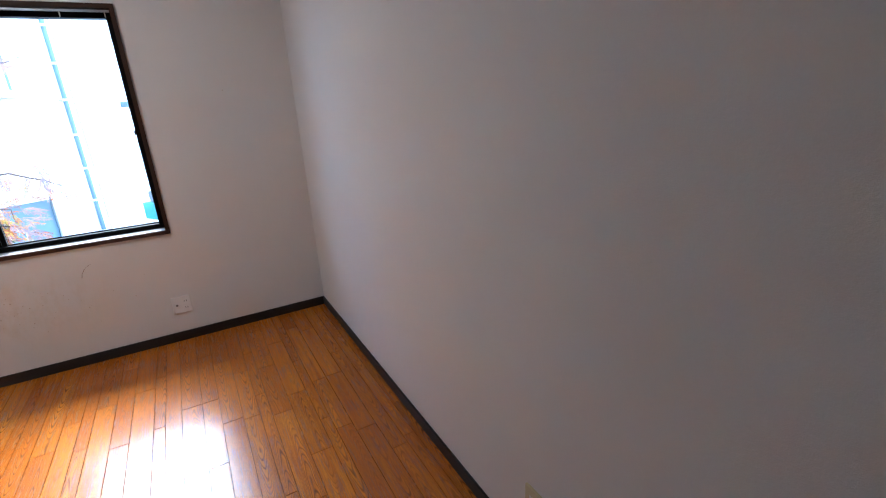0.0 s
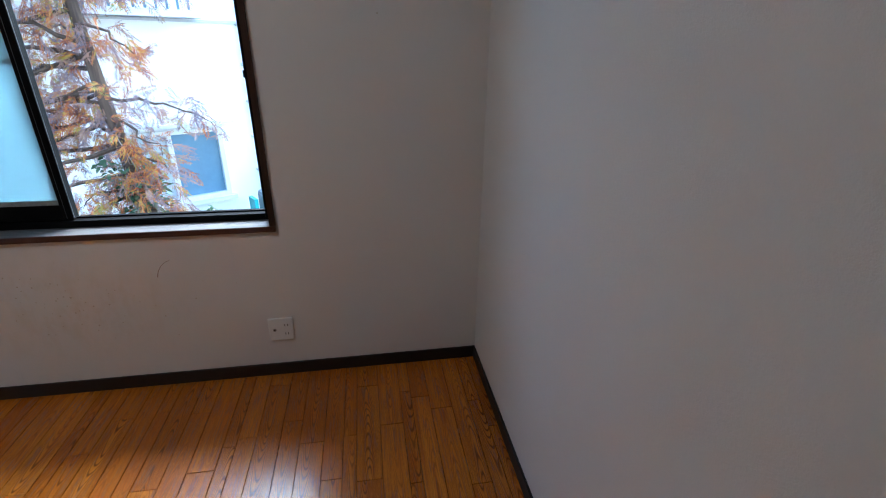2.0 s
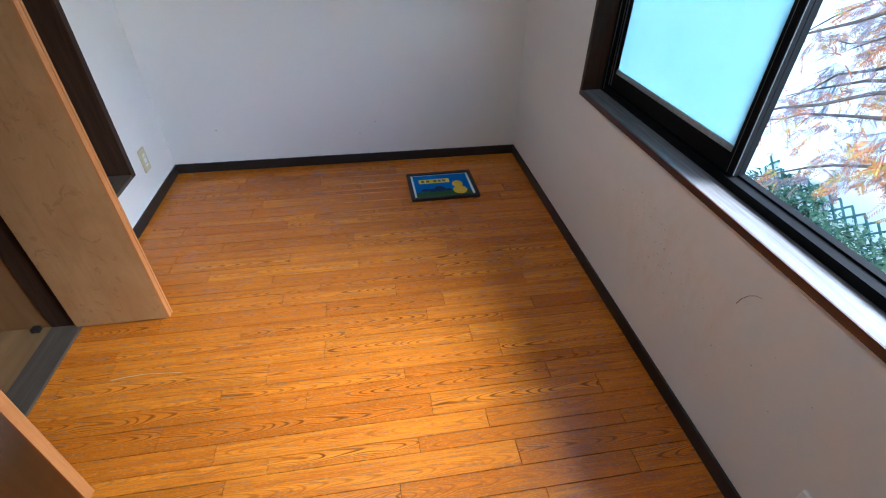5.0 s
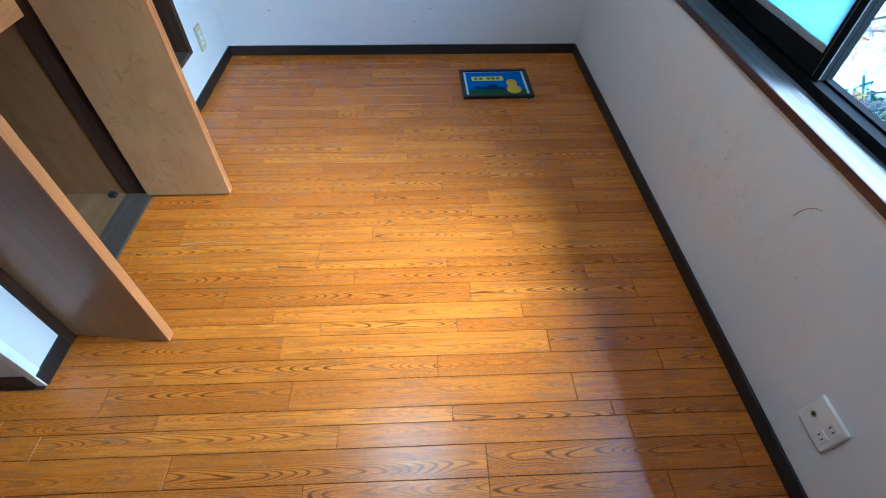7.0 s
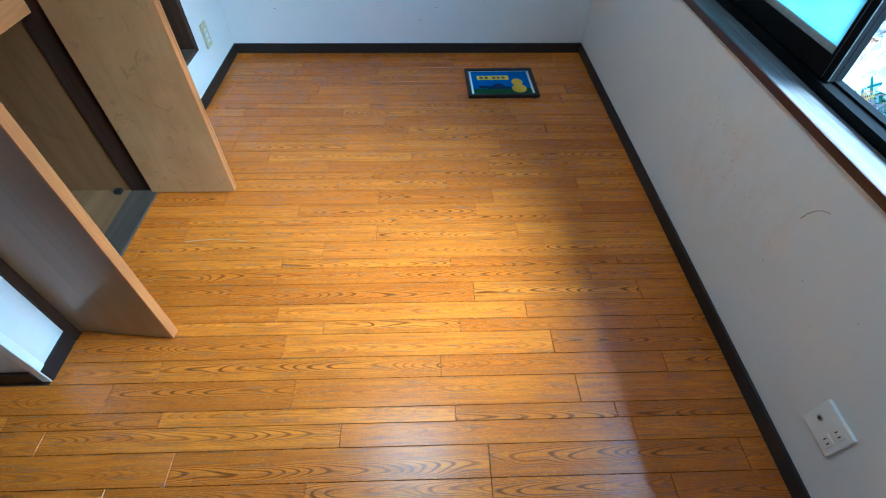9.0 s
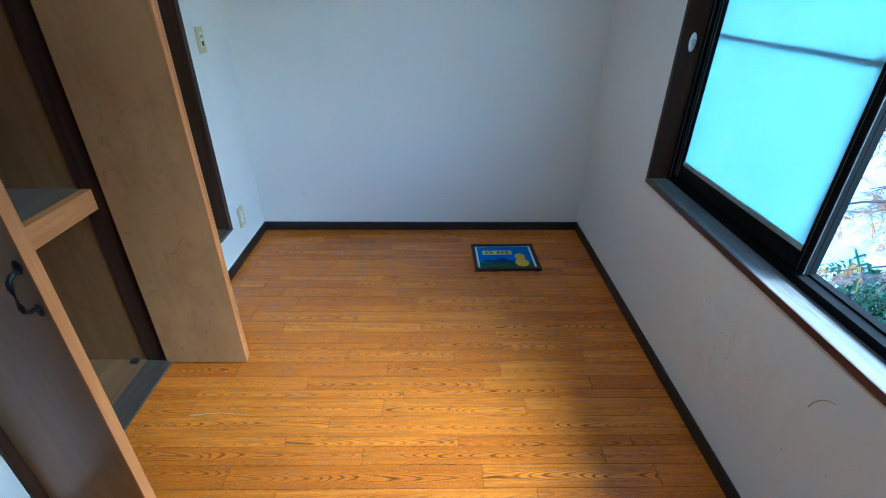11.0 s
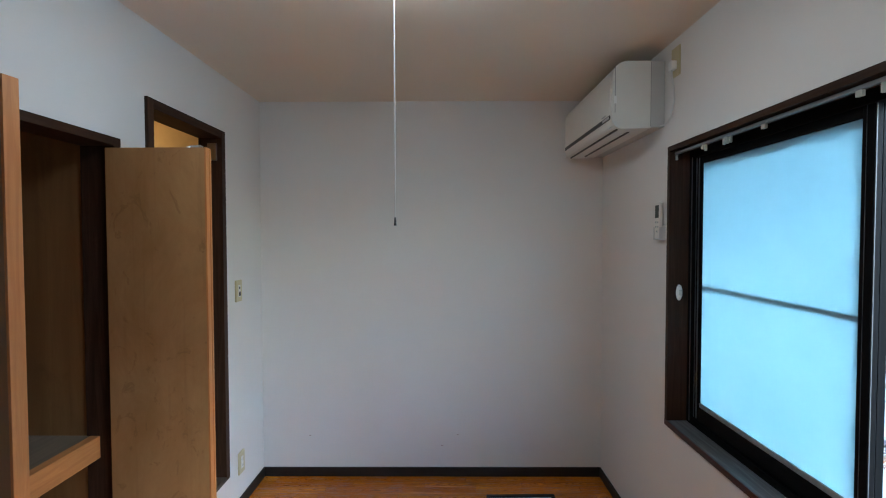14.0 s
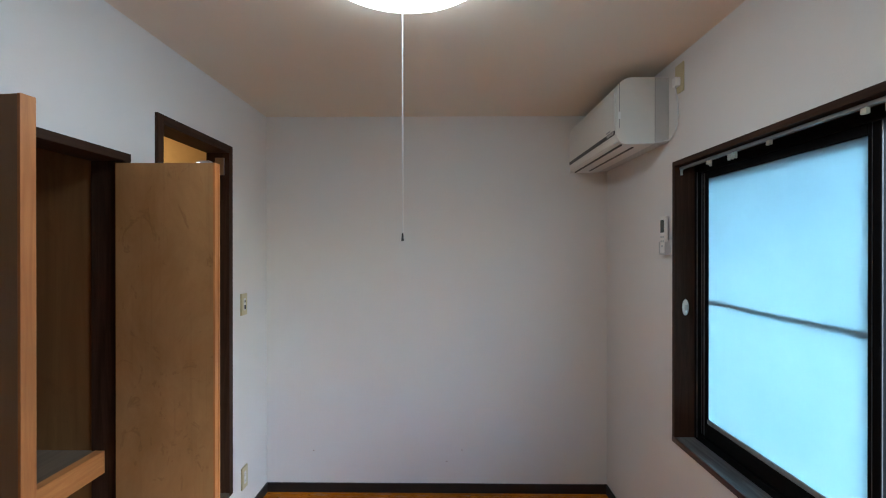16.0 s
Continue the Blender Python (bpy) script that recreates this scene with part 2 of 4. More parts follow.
IRON = plain("blackened_iron", (0.025, 0.027, 0.03), 0.3, 0.7)
STEEL = plain("steel", (0.5, 0.5, 0.5), 0.3, 1.0)
LCD = plain("remote_screen", (0.07, 0.085, 0.08), 0.2)
CORD = plain("white_cord", (0.72, 0.72, 0.71), 0.6)
LAMP = emitter("lit_diffuser", (0.94, 0.97, 1.0), 0.72)
LAMPRIM = plain("lamp_rim", (0.85, 0.85, 0.84), 0.4)
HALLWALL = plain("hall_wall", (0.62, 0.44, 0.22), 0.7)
SCUFF = plain("scuff_brown", (0.28, 0.17, 0.10), 0.8)
SPOT = plain("faint_stain", (0.57, 0.50, 0.41), 0.8)
PALE = plain("pale_scratch", (0.55, 0.50, 0.45), 0.5, 0, 0.6, 40)
FRAMEBLK = plain("black_lacquer_frame", (0.012, 0.010, 0.010), 0.25)


# ---- building blocks ----
def box(bm, x0, x1, y0, y1, z0, z1, bevel=0.0, turn=None):
    ret = bmesh.ops.create_cube(bm, size=1.0)
    vs = ret["verts"]
    for v in vs:
        v.co = Vector(((x0 + x1) / 2 + v.co.x * (x1 - x0), (y0 + y1) / 2 + v.co.y * (y1 - y0), (z0 + z1) / 2 + v.co.z * (z1 - z0)))
    if bevel:
        es = list({e for v in vs for e in v.link_edges})
        made = bmesh.ops.bevel(bm, geom=es, offset=bevel, segments=2, profile=0.5, affect="EDGES")
        vs = list({v for f in made["faces"] for v in f.verts} | {v for v in vs if v.is_valid})
    if turn is not None:
        bmesh.ops.transform(bm, matrix=turn, verts=[v for v in vs if v.is_valid])
    return bm


def boxes(*rows, bevel=0.0):
    bm = bmesh.new()
    for r in rows:
        box(bm, *r, bevel=bevel)
    return bm


def cyl(bm, p, q, r0, r1=None, seg=12, cap=True):
    p, q = Vector(p), Vector(q)
    d = q - p
    m = Matrix.Translation((p + q) / 2) @ d.to_track_quat("Z", "Y").to_matrix().to_4x4()
    bmesh.ops.create_cone(bm, cap_ends=cap, segments=seg, radius1=r0, radius2=r0 if r1 is None else r1, depth=d.length, matrix=m)
    return bm


def tube(points, radius, seg=8, taper=1.0):
    """A bent tube along points, thinning to taper times its radius."""
    bm = bmesh.new()
    pts = [Vector(p) for p in points]
    rings = []
    for i, p in enumerate(pts):
        d = (pts[min(i + 1, len(pts) - 1)] - pts[max(i - 1, 0)]).normalized()
        q = d.to_track_quat("Z", "Y")
        r = radius * (1 + (taper - 1) * i / (len(pts) - 1))
        rings.append([bm.verts.new(p + q @ Vector((r * math.cos(a), r * math.sin(a), 0))) for a in (2 * math.pi * k / seg for k in range(seg))])
    for a, b in zip(rings, rings[1:]):
        for k in range(seg):
            bm.faces.new((a[k], a[(k + 1) % seg], b[(k + 1) % seg], b[k]))
    bm.faces.new(rings[0][::-1])
    bm.faces.new(rings[-1])
    return bm


def prism(outline, axis, a, b):
    """An outline of (p, q) pairs pushed along an axis from a to b."""
    bm = bmesh.new()
    put = {"x": lambda p, q, s: (s, p, q), "y": lambda p, q, s: (p, s, q), "z": lambda p, q, s: (p, q, s)}[axis]
    lo = [bm.verts.new(put(p, q, a)) for p, q in outline]
    hi = [bm.verts.new(put(p, q, b)) for p, q in outline]
    n = len(outline)
    for i in range(n):
        bm.faces.new((lo[i], lo[(i + 1) % n], hi[(i + 1) % n], hi[i]))
    bm.faces.new(lo[::-1])
    bm.faces.new(hi)
    bmesh.ops.recalc_face_normals(bm, faces=bm.faces)
    return bm


def mesh(name, bm, material, smooth=False):
    me = bpy.data.meshes.new(name)
    bmesh.ops.recalc_face_normals(bm, faces=bm.faces)
    bm.to_mesh(me)
    bm.free()
    me.materials.append(material)
    if smooth:
        me.shade_smooth()
    return me


def solid(name, bm, material, label="", category="", kind="", group="", smooth=False):
    return tagged(new(name, mesh(name, bm, material, smooth)), label, category, group, kind)


def thing(name, at, label, category, group="", kind=""):
    e = new(name)
    e.empty_display_size = 0.05
    e.matrix_basis = Matrix.Translation(at)
    return tagged(e, label, category, group, kind)


def part(name, bm, material, parent, label="", smooth=False):
    ob = new(name, mesh(name, bm, material, smooth))
    ob.parent = parent
    if parent.parent is None:
        ob.matrix_parent_inverse = parent.matrix_basis.inverted()
    return tagged(ob, label)


# ---- the room's shell: x runs east, y north, the window is in the north wall ----
LX, WY, H = 3.385, -2.174, 2.40
WIN = (0.905, 2.515, 0.728, 1.920)
DOOR = (0.530, 1.090, 0.270, 2.062)
CL = (1.312, 2.035, 1.872)
CORNER = 2.205

x0, x1, z0, z1 = WIN
wall_north = solid("wall_north", boxes((-0.12, x0 - 0.020, 0, 0.14, -1.3, H), (x1 + 0.020, 3.5, 0, 0.14, -1.3, H), (x0 - 0.020, x1 + 0.020, 0, 0.14, -1.3, z0 - 0.020), (x0 - 0.020, x1 + 0.020, 0, 0.14, z1 + 0.020, H)), PAPER_STAINED,
                   "off-white papered wall with brown scuffs under the window", "wall", "structure")
wall_west = solid("wall_west", boxes((-0.12, 0, WY - 0.1, 0, -1.3, H)), PAPER, "plain off-white papered end wall", "wall", "structure")
wall_east = solid("wall_east", boxes((LX, LX + 0.115, -5.0, 0, -1.3, H)), PAPER, "plain off-white papered long wall", "wall", "structure")
dx0, dx1, dz0, dz1 = DOOR
wall_south = solid("wall_south", boxes((0, dx0 - 0.03, WY - 0.1, WY, -1.3, H), (dx1 + 0.03, CL[0] - 0.02, WY - 0.1, WY, -1.3, H), (CL[1] + 0.02, CORNER, WY - 0.1, WY, -1.3, H),
                                       (dx0 - 0.03, dx1 + 0.03, WY - 0.1, WY, -1.3, dz0 - 0.018), (dx0 - 0.03, dx1 + 0.03, WY - 0.1, WY, dz1 + 0.03, H), (CL[0] - 0.02, CL[1] + 0.02, WY - 0.1, WY, CL[2] + 0.024, H)), PAPER,
                   "white papered wall with a closet and a raised doorway", "wall", "structure")
wall_passage = solid("wall_passage", boxes((CORNER - 0.1, CORNER, -5.0, WY - 0.1, -1.3, H)), PAPER, "white papered wall of the entry passage", "wall", "structure")
wall_passage_end = solid("wall_passage_end", boxes((CORNER - 0.1, LX + 0.115, -5.1, -5.0, -1.3, H)), PAPER, "white papered end of the passage", "wall", "structure")
ceiling = solid("ceiling", boxes((-0.12, 3.5, -5.1, 0.14, H, H + 0.06)), CEILING, "beige papered ceiling", "ceiling", "structure")
floor = solid("floor", boxes((-0.12, 3.5, -5.1, 0.14, -0.12, -0.006)), UNDER, "orange varnished wooden strip floor", "floor", "structure")
# out of view; the eaves' reach is set by the shadow edge on the floor
roof = solid("roof", boxes((-0.6, 4.2, -5.4, 0.84, 2.62, 2.72), (-0.6, 4.2, 0.82, 0.87, 2.50, 2.64)), plain("roof_board", (0.25, 0.2, 0.16), 0.7), "unseen roof slab, its eaves added to cut high skylight at the window", "roof", "structure")

solid("baseboard", boxes((0.0, LX, -0.009, 0.0, 0, 0.06), bevel=0.0015), BASE, "dark brown baseboard under the window", "baseboard", "structure")
solid("baseboard", boxes((0.0, 0.009, WY, -0.009, 0, 0.06), bevel=0.0015), BASE, "dark brown baseboard of the end wall", "baseboard", "structure")
solid("baseboard", boxes((LX - 0.009, LX, -5.0, -0.009, 0, 0.06), bevel=0.0015), BASE, "dark brown baseboard of the long wall", "baseboard", "structure")
solid("baseboard", boxes((0.009, CL[0] - 0.028, WY, WY + 0.009, 0, 0.06), bevel=0.0015), BASE, "dark brown baseboard beside the closet", "baseboard", "structure")
solid("baseboard", boxes((CL[1] + 0.028, CORNER, WY, WY + 0.009, 0, 0.06), bevel=0.0015), BASE, "short dark brown baseboard by the corner", "baseboard", "structure")
solid("baseboard", boxes((CORNER, CORNER + 0.009, -5.0, WY - 0.024, 0, 0.06), bevel=0.0015), BASE, "dark brown baseboard of the passage", "baseboard", "structure")
solid("corner_trim", boxes((CORNER - 0.024, CORNER + 0.004, WY, WY + 0.004, 0, H), (CORNER, CORNER + 0.004, WY - 0.024, WY, 0, H), bevel=0.001), WHITE,
      "white plastic bead on the outer wall corner", "trim", "structure")

# ---- floor boards ----
WIDTHS = (0.091, 0.074, 0.050, 0.092, 0.093, 0.046, 0.076, 0.090, 0.072, 0.053, 0.088, 0.076)
LINES = [0.812, 0.890, 0.948, 1.028, 1.108, 1.193, 1.240, 1.320, 1.411, 1.485, 1.535, 1.627, 1.720, 1.766, 1.842, 1.932, 2.004, 2.057, 2.145, 2.221, 2.316, 2.365, 2.434, 2.525]
JOINTS = [(2.18, -0.95), (2.35, -0.91), (2.40, -1.25), (2.49, -0.82), (1.89, -0.82), (1.80, -1.25), (1.75, -0.90), (1.67, -1.40), (1.37, -1.20), (1.45, -0.78), (1.51, -1.12),
          (1.28, -1.39), (1.16, -1.45), (1.06, -1.06), (0.91, -1.11), (0.77, -1.20), (1.22, -0.67), (0.97, -0.62), (2.02, -1.35), (2.27, -0.52), (2.27, -1.41), (2.18, -1.85),
          (1.88, -1.71), (1.97, -1.52), (1.97, -0.64), (2.10, -1.47), (2.33, -1.79), (2.48, -1.71), (1.68, -0.52), (1.58, -0.62), (1.81, -0.37), (2.40, -0.38), (2.10, -0.57)]
rng = random.Random(7)
while LINES[0] > 0.05:
    LINES.insert(0, max(0.0, round(LINES[0] - WIDTHS[len(LINES) % 12], 3)))
if LINES[0] > 0:
    LINES.insert(0, 0.0)
while LINES[-1] < LX:
    LINES.append(min(LX, round(LINES[-1] + WIDTHS[len(LINES) % 12], 3)))


def lay_boards():
    for a, b in zip(LINES, LINES[1:]):
        far = WY if b < CORNER + 0.03 else -5.0
        cuts = sorted((y for x, y in JOINTS if a < x <= b), reverse=True)
        if not cuts:
            cuts = [-0.15 - rng.random() * 0.7]
        while cuts[0] < -0.75:
            cuts.insert(0, min(-0.06, cuts[0] + 0.45 + 0.35 * rng.random()))
        while cuts[-1] > far + 0.5:
            cuts.append(cuts[-1] - 0.42 - 0.5 * rng.random())
        ends = [0.0] + [c for c in cuts if c > far + 0.05] + [far]
        for n, f in zip(ends, ends[1:]):
            bm = bmesh.new()
            g = 0.0008
            cx, cy = (a + b) / 2, (f + n) / 2
            box(bm, a + g - cx, b - g - cx, f + g - cy, n - g - cy, -0.006, 0.0)
            top = [e for e in bm.edges if all(v.co.z > -0.001 for v in e.verts)]
            bmesh.ops.bevel(bm, geom=top, offset=0.0008, segments=1, affect="EDGES")
            part("floor_board", bm, PLANK, floor).matrix_basis = Matrix.Translation((cx, cy, 0))


# ---- window ----
window_1 = thing("window_1", (1.71, 0.05, z0), "dark bronze sliding window, one half frosted, the other slid open", "window", kind="structure")
pr = 0.012
part("casing", boxes((x0 - 0.022, x0, -pr, 0.075, z0, z1)), TRIM, window_1, "dark wooden side casing")
part("casing", boxes((x1, x1 + 0.022, -pr, 0.075, z0, z1)), TRIM, window_1)
part("casing", boxes((x0 - 0.022, x1 + 0.022, -pr, 0.075, z1, z1 + 0.022)), TRIM_X, window_1)
part("window_sill", boxes((x0 - 0.022, x1 + 0.022, -pr + 0.003, 0.075, z0 - 0.024, z0), bevel=0.001), SILL, window_1, "worn dark wooden sill catching the daylight")
part("sill_edge", boxes((x0 - 0.022, x1 + 0.022, -pr - 0.001, -pr + 0.003, z0 - 0.024, z0 - 0.0005)), EDGE, window_1, "reddish brown front edge")
fy0, fy1 = 0.075, 0.145
part("window_frame", boxes((x0 - 0.021, x0 + 0.030, fy0, fy1, z0 - 0.021, z1 + 0.021), bevel=0.002), SASH, window_1)
part("window_frame", boxes((x1 - 0.028, x1 + 0.021, fy0, fy1, z0 - 0.021, z1 + 0.021), bevel=0.002), SASH, window_1)
part("window_frame", boxes((x0 + 0.03, x1 - 0.028, fy0, fy1, z1 - 0.035, z1 + 0.021), bevel=0.002), SASH, window_1)
part("window_frame", boxes((x0 + 0.03, x1 - 0.028, fy0, fy1, z0 - 0.021, z0 + 0.026), (x0 + 0.03, x1 - 0.028, 0.110, 0.113, z0 + 0.026, z0 + 0.032)), SASH, window_1)
# the last two strips are pale metal drawn for the stile's lit edge
part("track_and_lit_edge", boxes((x0 + 0.030, x0 + 0.040, 0.088, 0.092, z0 + 0.03, z1 - 0.036), (x0 + 0.030, x0 + 0.036, 0.112, 0.116, z0 + 0.03, z1 - 0.036), (x0 + 0.020, x0 + 0.026, 0.0735, 0.076, z0 + 0.01, z1 - 0.03), (0.962, 0.970, 0.0835, 0.086, z0 + 0.035, z1 - 0.04)), TRACK, window_1, "bare aluminium guide strips, with pale strips for lit sash edges")


def sash(yc, xa, xb, label):
    za, zb = z0 + 0.030, z1 - 0.028
    s = part("sash", boxes((xa, xa + 0.034, yc - 0.011, yc + 0.011, za, zb), (xb - 0.036, xb, yc - 0.011, yc + 0.011, za, zb), (xa + 0.034, xb - 0.036, yc - 0.011, yc + 0.011, za, za + 0.058),
                           (xa + 0.034, xb - 0.036, yc - 0.011, yc + 0.011, zb - 0.036, zb), bevel=0.002), SASH, window_1, label)
    part("pane", boxes((xa + 0.030, xb - 0.032, yc - 0.002, yc + 0.002, za + 0.05, zb - 0.03)), FROST, s, "frosted glass pane")
    part("middle_rail", boxes((xa + 0.034, xb - 0.036, yc + 0.0022, yc + 0.009, 1.3245, 1.3385), bevel=0.001), SASH, s, "thin dark glazing bar")
    part("gasket", boxes((xa + 0.034, xb - 0.036, yc - 0.0075, yc - 0.0022, za + 0.058, za + 0.077), bevel=0.0012), GASKET, s, "pale perished sealing strip with dirt")
    return s


inner = sash(0.096, 0.948, 1.772, "closed inner sash with frosted glass")
# thin paler strips draw the highlight that runs along the meeting stile
part("stile_glint", boxes((1.7722, 1.7745, 0.088, 0.0905, z0 + 0.034, z1 - 0.032), (1.750, 1.7515, 0.0835, 0.0848, z0 + 0.034, z1 - 0.032)), STILE_GLINT, inner, "thin grey strip drawn for the highlight along the meeting stile")
CLEAR = glass("clear_glass", (0.95, 0.98, 0.98))
outer = part("sash", boxes((0.936, 0.968, 0.114, 0.134, z0 + 0.030, z1 - 0.028), (1.730, 1.766, 0.114, 0.134, z0 + 0.030, z1 - 0.028), (0.968, 1.730, 0.114, 0.134, z0 + 0.030, z0 + 0.075),
                           (0.968, 1.730, 0.114, 0.134, z1 - 0.070, z1 - 0.028)), SASH, window_1, "outer sash slid behind the closed one")
outer_pane = part("pane", boxes((0.966, 1.732, 0.1225, 0.1255, z0 + 0.072, z1 - 0.068)), CLEAR, outer, "plain glass pane")
outer_pane.visible_shadow = False


part("lock_keeper", boxes((x1 - 0.036, x1 - 0.028, 0.088, 0.104, 1.280, 1.306), bevel=0.002), SASH, window_1, "dark lock keeper on the frame")
latch = thing("window_catch", (0.915, 0.035, 1.30), "white plastic catch on the dark window jamb", "window catch")
bm = bmesh.new()
bmesh.ops.create_uvsphere(bm, u_segments=16, v_segments=10, radius=1.0, matrix=Matrix.Translation((x0 + 0.001, 0.035, 1.30)) @ Matrix.Diagonal((0.009, 0.014, 0.036, 1)))
part("plate", bm, WHITE, latch, "", True)
part("lever", boxes((x0 + 0.006, x0 + 0.019, 0.030, 0.040, 1.288, 1.312), bevel=0.003), ACGREY, latch, "grey lever")

rail = thing("curtain_rail", (1.71, 0.012, 1.905), "thin grey metal curtain rail inside the window head", "curtain rail")
part("rail", boxes((x0 + 0.004, x1 - 0.004, 0.006, 0.020, 1.904, 1.915), bevel=0.0015), TRACK, rail)
for rx in (0.915, 1.125, 1.140, 1.258, 1.278, 1.298, 1.47, 1.81, 1.87, 2.30, 2.49):
    big = rx in (1.125, 1.47, 1.81)
    part("runner", boxes((rx - (0.009 if big else 0.0022), rx + (0.009 if big else 0.0022), 0.008, 0.018, 1.889 if big else 1.880, 1.904), bevel=0.001), AGED, rail, "yellowed white plastic runner")

# ---- raised doorway to the lit hall ----
cas = 0.040
door_1 = thing("door_1", (0.81, WY, dz0), "dark brown door frame with a raised sill, opening to a warm lit hall", "door frame", kind="structure")
part("jamb", boxes((dx0 - cas, dx0, WY - 0.11, WY + 0.012, dz0 - 0.022, dz1 + cas), bevel=0.0015), TRIM, door_1)
part("jamb", boxes((dx1, dx1 + cas, WY - 0.11, WY + 0.012, dz0 - 0.022, dz1 + cas), bevel=0.0015), TRIM, door_1)
part("head", boxes((dx0, dx1, WY - 0.11, WY + 0.012, dz1, dz1 + cas), bevel=0.0015), TRIM_X, door_1)
part("sill", boxes((dx0, dx1, WY - 0.11, WY + 0.012, dz0 - 0.022, dz0), bevel=0.0015), THRESH, door_1, "grey worn wooden sill")
# plain grey block for the door hardware high on the jamb
part("hardware_block", boxes((dx0, dx0 + 0.010, WY - 0.060, WY - 0.012, 1.945, 2.035), bevel=0.002), STEEL, door_1, "grey metal block of the door's hardware")
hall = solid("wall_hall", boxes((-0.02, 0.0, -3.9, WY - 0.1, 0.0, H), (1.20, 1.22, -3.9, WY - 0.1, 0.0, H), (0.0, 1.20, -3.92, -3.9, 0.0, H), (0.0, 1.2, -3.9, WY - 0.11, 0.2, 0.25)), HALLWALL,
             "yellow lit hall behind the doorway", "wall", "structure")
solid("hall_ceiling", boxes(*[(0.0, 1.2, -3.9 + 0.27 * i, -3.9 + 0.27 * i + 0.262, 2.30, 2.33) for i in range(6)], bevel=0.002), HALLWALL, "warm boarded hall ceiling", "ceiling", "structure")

# ---- closet ----
closet = thing("closet", (1.67, WY, 0.0), "open built-in closet with dark frame and a middle shelf", "closet", kind="structure")
ca, cb, ch = CL
part("jamb", boxes((ca - 0.028, ca + 0.006, WY - 0.11, WY + 0.012, 0.0, ch), bevel=0.0015), TRIM, closet, "dark brown jamb")
part("jamb", boxes((cb - 0.006, cb + 0.028, WY - 0.11, WY + 0.012, 0.0, ch), bevel=0.0015), TRIM, closet, "dark brown jamb")
part("head", boxes((ca - 0.028, cb + 0.028, WY - 0.11, WY + 0.012, ch, ch + 0.030), bevel=0.0015), TRIM_X, closet, "dark brown head")
part("threshold", boxes((ca + 0.006, cb - 0.006, WY - 0.11, WY + 0.004, 0.0, 0.012), bevel=0.002), THRESH, closet, "worn grey threshold board")
part("closet_floor", boxes((1.30, 2.06, -2.95, WY - 0.11, 0.0, 0.010)), BAREPLY, closet, "bare plywood floor")
part("side", boxes((1.285, 1.312, -2.95, WY - 0.11, 0.0, 2.3)), CLOSET, closet, "brown plywood side board")
part("side", boxes((2.035, 2.06, -2.95, WY - 0.11, 0.0, 2.3)), CLOSET, closet, "brown plywood side board")
part("back", boxes((1.312, 2.035, -2.97, -2.95, 0.0, 2.3)), CLOSET, closet, "plain plywood back")
part("top", boxes((1.285, 2.06, -2.97, WY - 0.10, 2.3, 2.32)), CLOSETDARK, closet)
part("shelf", boxes((1.312, 2.035, -2.95, -2.27, 0.822, 0.836), bevel=0.001), SHELF_SHADED, closet, "plywood shelf board, its colour darkened for the closet's shade")
part("shelf_beam", boxes((1.318, 2.029, -2.27, -2.235, 0.758, 0.838), bevel=0.002), BEAM, closet, "orange wooden beam along the shelf")
stop = solid("door_stop", boxes((1.318, 1.345, -2.345, -2.315, 0.0095, 0.030), bevel=0.004), BLACK, "small dark door stop on the closet floor", "door stop")


def closet_leaf(pivot, angle, side, back_first, label):
    """A flush leaf hinged at pivot. angle turns it from lying along +y; side is where its thickness goes in x."""
    e = thing("closet_door", (*pivot, 0.01), label, "closet door", "closet doors")
    turn = Matrix.Translation((*pivot, 0)) @ Matrix.Rotation(angle, 4, "Z")
    w, t, zt = 0.352, 0.036 if back_first else 0.030, 1.862
    xa, xb = (0.0, t) if side > 0 else (-t, 0.0)
    f1, f2 = (PLY, DOORFACE) if back_first else (DOORFACE, PLY)
    bm = bmesh.new()
    box(bm, xa, xa + 0.005, 0, w - 0.001, 0.012, zt, turn=turn)
    part("face", bm, f2 if side < 0 else f1, e)
    bm = bmesh.new()
    box(bm, xb - 0.005, xb, 0, w - 0.001, 0.012, zt, turn=turn)
    part("face", bm, f1 if side < 0 else f2, e, "plywood inner face with water stains" if back_first else "lacquered brown outer face")
    bm = bmesh.new()
    box(bm, xa + 0.005, xb - 0.005, 0.001, w - 0.004, 0.013, zt - 0.001, turn=turn)
    part("core", bm, CLOSETDARK, e)
    bm = bmesh.new()
    if back_first:
        box(bm, xa + 0.014, xb + 0.0008, w - 0.004, w + 0.002, 0.011, zt + 0.001, bevel=0.0008, turn=turn)
        box(bm, xa - 0.0008, xa + 0.010, w - 0.004, w + 0.002, 0.011, zt + 0.001, bevel=0.0008, turn=turn)
    else:
        box(bm, xa - 0.0008, xb + 0.0008, w - 0.004, w + 0.003, 0.011, zt + 0.001, bevel=0.0008, turn=turn)
    part("edge_band", bm, BAND, e, "orange wooden edge band")
    return e, turn


leaf_w, turn_w = closet_leaf((1.331, WY - 0.012), 0.0, -1, True, "open closet door showing its stained plywood inside")
bm = bmesh.new()
box(bm, -0.032, -0.008, 0.295, 0.330, 1.862, 1.872, bevel=0.002, turn=turn_w)
cyl(bm, turn_w @ Vector((-0.020, 0.300, 1.868)), turn_w @ Vector((-0.004, 0.285, 1.860)), 0.005)
part("catch", bm, STEEL, leaf_w, "small metal roller catch")
